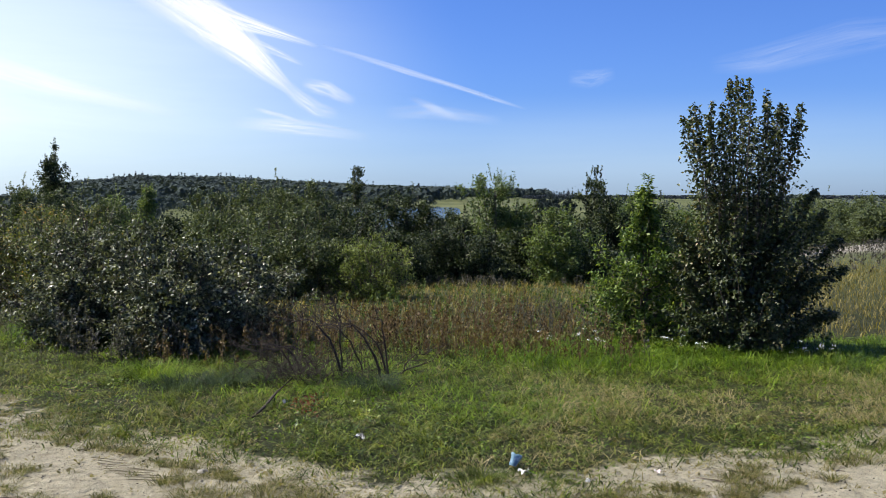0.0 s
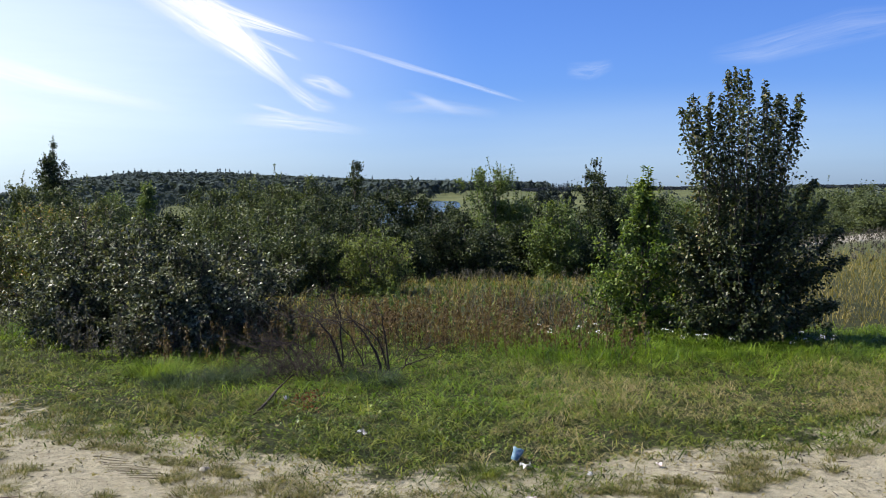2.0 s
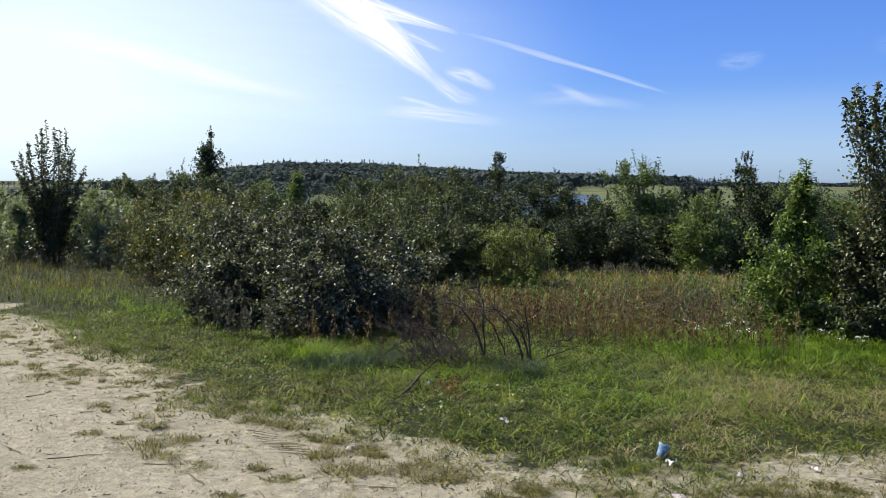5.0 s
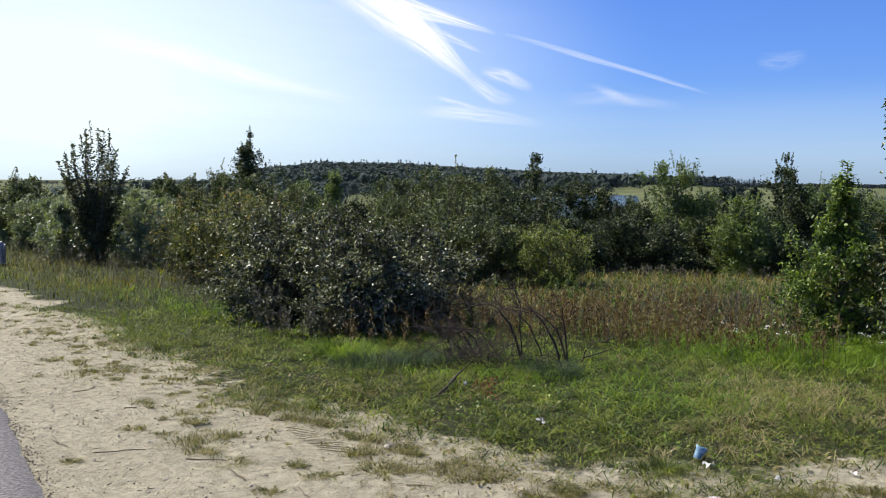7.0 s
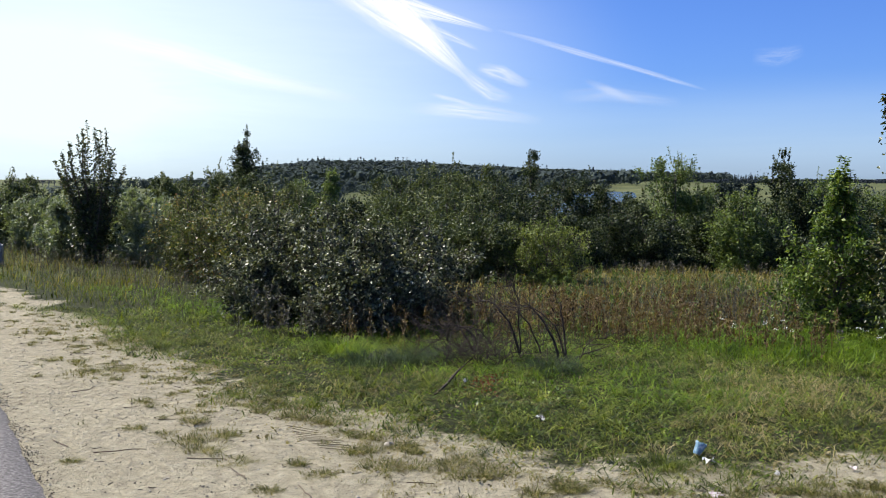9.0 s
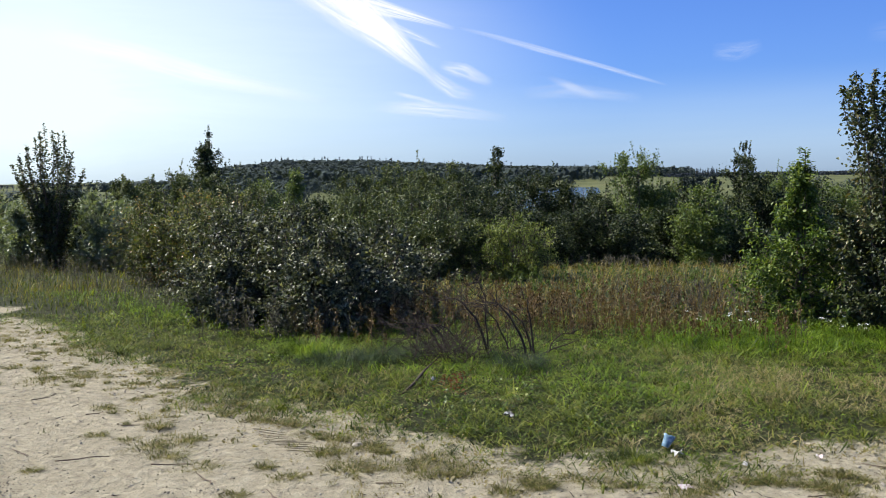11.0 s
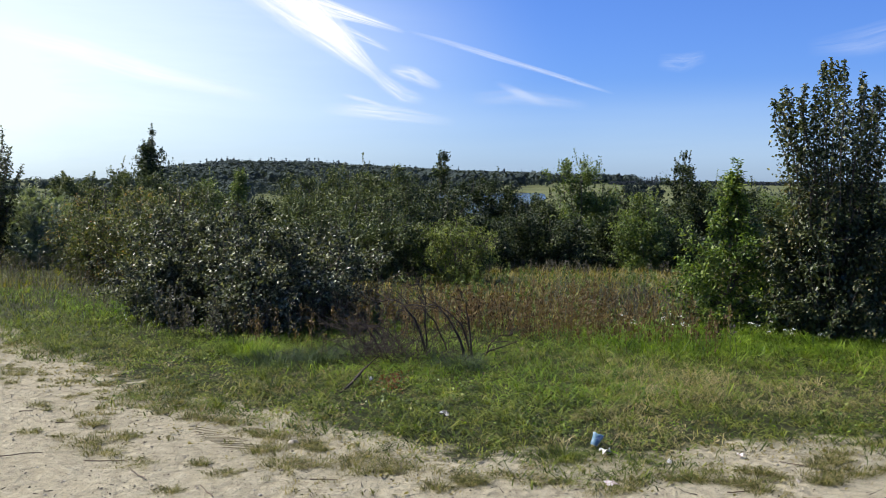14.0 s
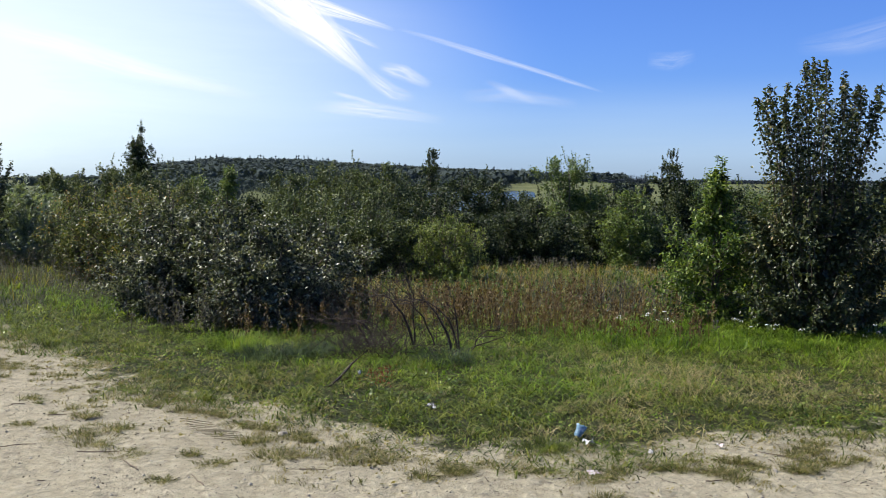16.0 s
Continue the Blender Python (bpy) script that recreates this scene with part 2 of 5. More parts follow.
def cloud_material(name, least, colour):
    m, nt, bsdf = nodes_of(name)
    uv = nt.nodes.new("ShaderNodeUVMap")
    sp = nt.nodes.new("ShaderNodeSeparateXYZ")
    nt.links.new(uv.outputs[0], sp.inputs[0])

    def falloff(v):
        # 4 v (1 - v): zero at both edges, one in the middle
        a = nt.nodes.new("ShaderNodeMath")
        a.operation, a.inputs[0].default_value = "SUBTRACT", 1.0
        nt.links.new(v, a.inputs[1])
        b = nt.nodes.new("ShaderNodeMath")
        b.operation = "MULTIPLY"
        nt.links.new(a.outputs[0], b.inputs[0])
        nt.links.new(v, b.inputs[1])
        c = nt.nodes.new("ShaderNodeMath")
        c.operation, c.inputs[1].default_value = "MULTIPLY", 4.0
        nt.links.new(b.outputs[0], c.inputs[0])
        d = nt.nodes.new("ShaderNodeMath")
        d.operation, d.inputs[1].default_value = "POWER", 1.0 + least
        nt.links.new(c.outputs[0], d.inputs[0])
        return d.outputs[0]

    def times(a, b):
        n = nt.nodes.new("ShaderNodeMath")
        n.operation = "MULTIPLY"
        nt.links.new(a, n.inputs[0])
        nt.links.new(b, n.inputs[1])
        return n.outputs[0]

    mp = nt.nodes.new("ShaderNodeMapping")
    mp.inputs["Scale"].default_value = (1.6, 3.5, 1)
    nt.links.new(uv.outputs[0], mp.inputs[0])
    info = nt.nodes.new("ShaderNodeObjectInfo")
    ns = nt.nodes.new("ShaderNodeTexNoise")
    ns.noise_dimensions = "4D"
    ns.inputs["Scale"].default_value, ns.inputs["Detail"].default_value, ns.inputs["Roughness"].default_value = 1.6, 7, 0.62
    ns.inputs["Distortion"].default_value = 0.5
    shift = nt.nodes.new("ShaderNodeMath")
    shift.operation, shift.inputs[1].default_value = "MULTIPLY", 20.0
    nt.links.new(info.outputs["Random"], shift.inputs[0])
    nt.links.new(shift.outputs[0], ns.inputs["W"])
    nt.links.new(mp.outputs[0], ns.inputs["Vector"])
    wisp = ramp(nt, ns.outputs["Fac"], [(0.3, (least, least, least)), (0.72, (1, 1, 1))])
    at = nt.nodes.new("ShaderNodeAttribute")
    at.attribute_name = "veil"
    alpha = times(times(times(falloff(sp.outputs[0]), falloff(sp.outputs[1])), wisp), at.outputs["Fac"])
    em = nt.nodes.new("ShaderNodeEmission")
    em.inputs[0].default_value, em.inputs[1].default_value = (*colour, 1), 0.565
    tp = nt.nodes.new("ShaderNodeBsdfTransparent")
    mx = nt.nodes.new("ShaderNodeMixShader")
    nt.links.new(alpha, mx.inputs[0])
    nt.links.new(tp.outputs[0], mx.inputs[1])
    nt.links.new(em.outputs[0], mx.inputs[2])
    nt.links.new(mx.outputs[0], nt.nodes["Material Output"].inputs[0])
    return m


# ---- mesh helpers ----
rng = np.random.default_rng(7)


class Bag:
    """Gathers vertices and faces of many small pieces for one mesh."""

    def __init__(self):
        self.v, self.f, self.n = [], [], 0

    def add(self, verts, faces):
        self.v.append(np.asarray(verts, float).reshape(-1, 3))
        self.f.append((np.asarray(faces, int) + self.n))
        self.n += len(self.v[-1])
        return self

    def mesh(self, name, material, smooth=False):
        me = bpy.data.meshes.new(name)
        if self.n:
            v = np.concatenate(self.v)
            loops = np.concatenate([f.ravel() for f in self.f])
            sizes = np.concatenate([np.full(len(f), f.shape[1]) for f in self.f])
            starts = np.r_[0, np.cumsum(sizes)[:-1]]
            me.vertices.add(len(v))
            me.vertices.foreach_set("co", v.ravel())
            me.loops.add(len(loops))
            me.loops.foreach_set("vertex_index", loops)
            me.polygons.add(len(sizes))
            me.polygons.foreach_set("loop_start", starts)
            if smooth:
                me.polygons.foreach_set("use_smooth", np.ones(len(sizes), bool))
            me.update(calc_edges=True)
        me.materials.append(material)
        return me


def unit(a):
    return a / (np.linalg.norm(a, axis=-1, keepdims=True) + 1e-9)


def leaves(bag, p, t, nrm, length, width, simple=False):
    """Oval leaves, folded along the midrib: places p, directions t, normals nrm."""
    t = unit(t)
    s = unit(np.cross(t, nrm))
    nn = np.cross(s, t)
    L, W = np.broadcast_to(length, len(p))[:, None], np.broadcast_to(width, len(p))[:, None]
    k = len(p)
    if simple == "far":
        v = np.stack([p - 0.75 * W * s, p + 0.7 * W * s + 0.15 * L * t, p + 1.15 * L * t], 1)
        bag.add(v, np.arange(3 * k).reshape(k, 3))
        return
    if simple:
        v = np.stack([p, p + 0.45 * L * t + 0.5 * W * s + 0.1 * W * nn, p + L * t, p + 0.45 * L * t - 0.5 * W * s + 0.1 * W * nn], 1)
        bag.add(v, np.arange(4 * k).reshape(k, 4))
        return
    v = np.stack([p, p + 0.28 * L * t + 0.46 * W * s + 0.12 * W * nn, p + 0.68 * L * t + 0.4 * W * s + 0.08 * W * nn - 0.05 * L * nn, p + L * t - 0.14 * L * nn,
                  p + 0.68 * L * t - 0.4 * W * s + 0.08 * W * nn - 0.05 * L * nn, p + 0.28 * L * t - 0.46 * W * s + 0.12 * W * nn], 1)
    i = 6 * np.arange(k)[:, None]
    bag.add(v, np.concatenate([i + [0, 1, 2, 3], i + [0, 3, 4, 5]]))


def tube(bag, pts, r0, r1, sides=5):
    pts = np.asarray(pts, float)
    k = len(pts)
    t = unit(np.gradient(pts, axis=0))
    a = unit(np.cross(t, [0.3, 0.9, 0.31]))
    b = np.cross(t, a)
    r = np.linspace(r0, r1, k)[:, None, None]
    ang = np.linspace(0, 2 * np.pi, sides, endpoint=False)
    ring = pts[:, None] + r * (np.cos(ang)[None, :, None] * a[:, None] + np.sin(ang)[None, :, None] * b[:, None])
    j = np.arange(sides)
    f = [np.stack([i * sides + j, i * sides + (j + 1) % sides, (i + 1) * sides + (j + 1) % sides, (i + 1) * sides + j], 1) for i in range(k - 1)]
    bag.add(ring, np.concatenate(f))


def blades(bag, p, height, width, lean, heading):
    """Grass blades in two bent pieces."""
    k = len(p)
    d = np.stack([np.cos(heading), np.sin(heading), np.zeros(k)], 1)
    s = np.stack([-np.sin(heading + rng.normal(0, 0.8, k)), np.cos(heading), np.zeros(k)], 1)
    H, W, B = height[:, None], width[:, None], lean[:, None]
    up = np.array([0, 0, 1.0])
    mid = p + 0.55 * H * up + 0.3 * B * H * d
    tip = p + H * up * (1 - 0.35 * B) + B * H * d
    v = np.stack([p - 0.5 * W * s, p + 0.5 * W * s, mid + 0.42 * W * s, mid - 0.42 * W * s, tip], 1)
    i = 5 * np.arange(k)[:, None]
    bag.add(v, i + [0, 1, 2, 3])
    bag.f.append((i + [3, 2, 4]) + bag.n - len(v) * 5)


def part(name, mesh, parent, label=""):
    ob = new(name, mesh)
    ob.parent = parent
    return tagged(ob, label)


def thing(name, x, y, z, label, category, group=""):
    ob = new(name)
    ob.location = (x, y, z)
    ob.empty_display_size = 0.1
    return tagged(ob, label, category, group)


def smooth(a, b, v):
    u = np.clip((v - a) / (b - a), 0, 1)
    return u * u * (3 - 2 * u)


# ---- the lie of the land ----
EDGE_X = [-60, -22, -14, -8.6, -6.5, -5.1, -3.95, -3.1, -2.4, -1.7, -1.0, -0.6, -0.2, 0.45, 0.85, 1.2, 1.75, 2.1, 2.45, 2.9, 4.5, 7, 12, 40]
EDGE_Y = [48, 22.5, 16.6, 11.9, 10, 8.7, 7.7, 6.85, 6.2, 5.76, 5.26, 5.1, 4.96, 4.92, 5.06, 5.2, 5.46, 5.62, 5.8, 6.08, 7.0, 8.2, 10.2, 20]


def wave(x, y, f, k=0):
    """A cheap smooth wobble from -1 to 1."""
    return (np.sin(x * f + 1.7 * k + 1.3 * np.sin(y * f * 0.7 + k)) + np.sin(y * f * 1.13 + 2.1 * k + 1.1 * np.sin(x * f * 0.8 + 2 * k))) * 0.5


def sandy(x, y):
    """Metres on the sandy side of the edge of the grass; negative in the grass."""
    return np.interp(x, EDGE_X, EDGE_Y) - y + 0.15 * wave(x, y, 6.0, 1) + 0.11 * wave(x, y, 17.0, 2)


LAKE_Y = [78, 92, 140, 250, 362, 382]
LAKE_MID = [-32, -30, -20.5, -20, -20, -20]
LAKE_HALF = [0.5, 16, 19, 26.5, 29.5, 0.5]


def in_lake(x, y):
    """Metres from the lake's shore, across; negative on land."""
    return np.interp(y, LAKE_Y, LAKE_HALF) * (np.abs(y - 230) < 152) - np.abs(x - np.interp(y, LAKE_Y, LAKE_MID)) - 60 * (np.abs(y - 230) >= 152)


def lie(x, y):
    """Height of the ground."""
    s = y - 1.2 * np.maximum(0, x - 3) - 0.6 * np.maximum(0, -x - 6)
    z = -3.2 * smooth(12, 52, s)
    r = np.hypot(x, y)
    lake = smooth(0, 9, in_lake(x, y))
    z = z - 1.2 * lake + 1.6 * smooth(250, 620, r) * (1 - lake)
    crest = np.interp(x * 900 / np.maximum(300, y), [-420, -378, -345, -318, -286, -200, -119, -45, 20, 90], [0, 4, 8, 10.5, 14, 12, 7, 3, 1, 0])
    hill = crest * np.exp(-(((y - 900) / 190) ** 2))
    knoll = 3.3 * np.exp(-(((x + 125) / 42) ** 2) - ((y - 190) / 45) ** 2)
    near = smooth(9, 3, y) * 0.012 * wave(x, y, 2.1, 3) + 0.03 * wave(x, y, 0.9, 4) * smooth(6.5, 9, y)
    rut = 0.012 * wave(x, y, 9, 5) * smooth(0, 0.5, sandy(x, y)) * smooth(40, 20, r)
    return z + hill + knoll + near + rut


def road_side(y):
    """x of the asphalt's edge."""
    return np.interp(y, [-40, -11, -4, -0.5, 2.2, 4.19, 6.1, 8.9, 12.5, 20, 45, 300], [40, 10, 4, 1, -1.2, -2.87, -4.5, -7.1, -11.2, -22, -62, -520])


def axis_steps(lo, hi, step, far_lo, far_hi, grow=1.13):
    mid = np.arange(lo, hi + step / 2, step)
    up, d, v = [], step, hi
    while v < far_hi:
        d *= grow
        v += d
        up.append(v)
    dn, d, v = [], step, lo
    while v > far_lo:
        d *= grow
        v -= d
        dn.append(v)
    return np.r_[dn[::-1], mid, up]


def build_ground():
    xs, ys = axis_steps(-6, 4.5, 0.1, -4200, 4200, 1.12), axis_steps(3.6, 8.5, 0.1, -4200, 4500, 1.085)
    X, Y = np.meshgrid(xs, ys)
    Z = lie(X, Y)
    s = sandy(X, Y)
    r = np.hypot(X, Y)
    tuft = wave(X, Y, 1.9, 7) * 0.5 + wave(X, Y, 4.3, 8) * 0.5
    sand = smooth(-0.7, 0.05, s + 0.3 * tuft) * smooth(120, 60, r)
    sand = np.maximum(sand, 0.55 * smooth(0.15, 0.6, tuft) * smooth(-1.1, -0.2, s))
    far = smooth(13, 22, r)
    pale = smooth(0, 2.5, 7.5 - np.abs((X - 19) * 0.5 + (Y - 36) * 0.42) + 0.8 * wave(X, Y, 0.7)) * smooth(9, 12, X) * smooth(26, 31, Y) * smooth(50, 44, Y)
    ny, nx = X.shape
    i = (np.arange(ny - 1)[:, None] * nx + np.arange(nx - 1)).ravel()
    bag = Bag().add(np.stack([X, Y, Z], -1), np.stack([i, i + 1, i + nx + 1, i + nx], 1))
    me = bag.mesh("ground", ground_material(), True)
    col = me.color_attributes.new("cover", "FLOAT_COLOR", "POINT")
    col.data.foreach_set("color", np.stack([sand, far, pale, np.ones_like(sand)], -1).ravel())
    tagged(new("ground", me), "sandy verge running into rough grass and far meadows", "ground", kind="structure")


build_ground()


def build_road():
    ys = np.concatenate([np.arange(-36, 0, 1.0), np.arange(0, 16, 0.06), np.arange(16, 260, 4.0)])
    e = road_side(ys) + (0.012 * wave(ys, ys, 5, 1) + 0.012 * wave(ys, ys, 43, 2)) * (ys < 20)
    across = np.array([-0.03, 0.0, 0.25, 1.5, 3.2, 5.0, 6.4])
    high = np.array([-0.03, 0.02, 0.03, 0.05, 0.07, 0.05, 0.03])
    d = unit(np.stack([np.gradient(road_side(ys)), np.gradient(ys)], 1))
    side = np.stack([-d[:, 1], d[:, 0]], 1)
    P = np.stack([e, ys], 1)[:, None] + side[:, None] * across[None, :, None]
    Z = lie(P[..., 0], P[..., 1]) * (np.abs(P[..., 1]) > 20) + high
    n, m = Z.shape
    i = (np.arange(n - 1)[:, None] * m + np.arange(m - 1)).ravel()
    bag = Bag().add(np.concatenate([P, Z[..., None]], -1), np.stack([i, i + m, i + m + 1, i + 1], 1))
    tagged(new("road", bag.mesh("road", asphalt_material(), True)), "worn grey asphalt road with a crumbling edge", "road", kind="structure")


build_road()


def build_lake():
    ys = np.linspace(72, 390, 60)
    mid, half = np.interp(ys, LAKE_Y, LAKE_MID), np.interp(ys, LAKE_Y, LAKE_HALF) + 3
    across = np.linspace(-1, 1, 9)
    P = np.stack([mid[:, None] + half[:, None] * across, np.repeat(ys[:, None], 9, 1), np.full((60, 9), -3.35)], -1)
    i = (np.arange(59)[:, None] * 9 + np.arange(8)).ravel()
    bag = Bag().add(P, np.stack([i, i + 1, i + 10, i + 9], 1))
    tagged(new("water", bag.mesh("water", water_material(), True)), "still grey-blue lake water between the bushes", "water", kind="structure")


build_lake()


# ---- clouds ----
CIRRUS, GLARE_VEIL, HAZE = cloud_material("cirrus", 0.0, (0.97, 0.985, 1)), cloud_material("veil", 0.75, (0.84, 0.965, 1)), cloud_material("haze", 0.75, (0.7, 0.86, 1.0))


def cloud(points, widths, density, label, dist=3600, material=None):
    """A thin streak along directions (bearing, elevation in degrees), with a half width in degrees at each."""
    k, m = 24, 9
    u = np.linspace(0, 1, k)
    src = np.linspace(0, 1, len(points))
    b, e, w = (np.interp(u, src, c) for c in ([p[0] for p in points], [p[1] for p in points], widths))
    tb, te = np.gradient(b), np.gradient(e)
    q = np.hypot(tb, te)
    v = np.linspace(-1, 1, m)
    B = np.radians(b[:, None] - te[:, None] / q[:, None] * w[:, None] * v)
    E = np.radians(e[:, None] + tb[:, None] / q[:, None] * w[:, None] * v)
    P = dist * np.stack([np.sin(B) * np.cos(E), np.cos(B) * np.cos(E), np.sin(E)], -1)
    i = (np.arange(k - 1)[:, None] * m + np.arange(m - 1)).ravel()
    me = Bag().add(P, np.stack([i, i + 1, i + m + 1, i + m], 1)).mesh("cloud", material or CIRRUS, True)
    uv = me.uv_layers.new(name="UVMap")
    U, V = np.meshgrid(u, (v + 1) / 2, indexing="ij")
    idx = np.empty(len(me.loops), int)
    me.loops.foreach_get("vertex_index", idx)
    uv.data.foreach_set("uv", np.stack([U.ravel()[idx], V.ravel()[idx]], 1).ravel())
    at = me.attributes.new("veil", "FLOAT", "POINT")
    at.data.foreach_set("value", np.full(len(me.vertices), density))
    ob = new("cloud", me)
    ob.visible_shadow = False
    tagged(ob, label, "cloud", kind="structure")


cloud([(-18.7, 12.9), (-15.1, 10.9), (-13.2, 9.65), (-11.6, 8.4), (-10.3, 7.25), (-8.6, 5.75)], [1.5, 1.5, 1.45, 1.1, 0.7, 0.2], 2.0, "broad bright white cirrus streak in blue sky")
cloud([(-17.6, 12.4), (-15.0, 10.95), (-13.0, 9.6), (-10.8, 7.8), (-9.1, 6.2)], [0.9, 0.8, 0.7, 0.5, 0.18], 1.6, "dense bright core of a cirrus streak")
cloud([(-16.5, 12.0), (-14.0, 10.75), (-11.9, 10.0), (-9.7, 9.4), (-7.4, 8.7)], [0.7, 0.6, 0.5, 0.32, 0.14], 1.7, "ragged white edge of a cirrus streak")
cloud([(-11.6, 9.1), (-10.0, 8.4), (-8.2, 7.6)], [0.3, 0.25, 0.12], 0.7, "thin white wisp between two cirrus streaks")
cloud([(-9.7, 6.84), (-8.6, 5.77), (-7.45, 5.05), (-6.2, 4.8)], [0.35, 0.5, 0.5, 0.3], 0.75, "thin white wisp trailing below a cirrus streak")
cloud([(-7.3, 8.8), (-4.7, 8.1), (-2.7, 7.5), (0.6, 6.5), (2.9, 5.8)], [0.1, 0.18, 0.22, 0.16, 0.07], 0.58, "narrow white vapour streak across blue sky")
cloud([(-0.7, 6.97), (2.3, 5.97), (5.0, 5.1)], [0.12, 0.18, 0.08], 0.45, "faint thin tail of a white streak")
cloud([(-8.4, 6.6), (-6.9, 6.25), (-5.2, 5.5)], [0.35, 0.5, 0.3], 0.8, "small faint white cirrus wisp")
cloud([(-11.2, 5.1), (-9.8, 4.7), (-8.2, 4.3)], [0.12, 0.16, 0.1], 0.8, "small faint white cirrus wisp")
cloud([(-12.5, 4.25), (-10.1, 4.15), (-7.8, 3.95), (-4.3, 3.45)], [0.3, 0.5, 0.5, 0.25], 0.75, "faint low band of white cirrus")
cloud([(-3.5, 4.9), (-0.7, 5.0), (3.6, 4.4)], [0.4, 0.5, 0.3], 0.3, "faint white haze wisp in blue sky")
cloud([(-2.0, 5.8), (-0.7, 5.25), (1.2, 4.45)], [0.15, 0.3, 0.2], 0.4, "faint white haze wisp in blue sky")
cloud([(7.4, 6.9), (8.8, 6.8), (10.2, 7.2)], [0.5, 0.6, 0.4], 0.2, "faint round patch of thin white cloud")
cloud([(15.5, 7.4), (18.5, 7.6), (23, 8.6), (27, 8.9)], [0.5, 0.9, 1.1, 0.7], 0.22, "broad faint veil of thin white cloud")
cloud([(-31, 8.2), (-26, 7.2), (-22, 6.0), (-15, 4.6)], [0.5, 0.7, 0.6, 0.3], 1.0, "long faint white streak of thin cloud")


# Glowing sheets: thin cloud, with the sun's white glare painted into them.
cloud([(-52, 4.0), (-40, 4.6), (-26, 5.0), (3, 4.6)], [11, 10, 9, 7], 1.35, "thin high cloud with the sun's white glare painted in", 3800, GLARE_VEIL)
cloud([(-50, 11.0), (-38, 11.5), (-25, 10.5), (1, 10.0)], [9, 8, 7, 6], 0.85, "thin high cloud with the sun's white glare painted in", 3900, GLARE_VEIL)


# Glowing sheet that paints a paler, hazy sky above the horizon.
cloud([(-30, 1.2), (0, 1.6), (20, 1.8), (45, 1.4)], [4, 4.5, 4.5, 4], 0.33, "pale summer haze low over the horizon", 4000, HAZE)


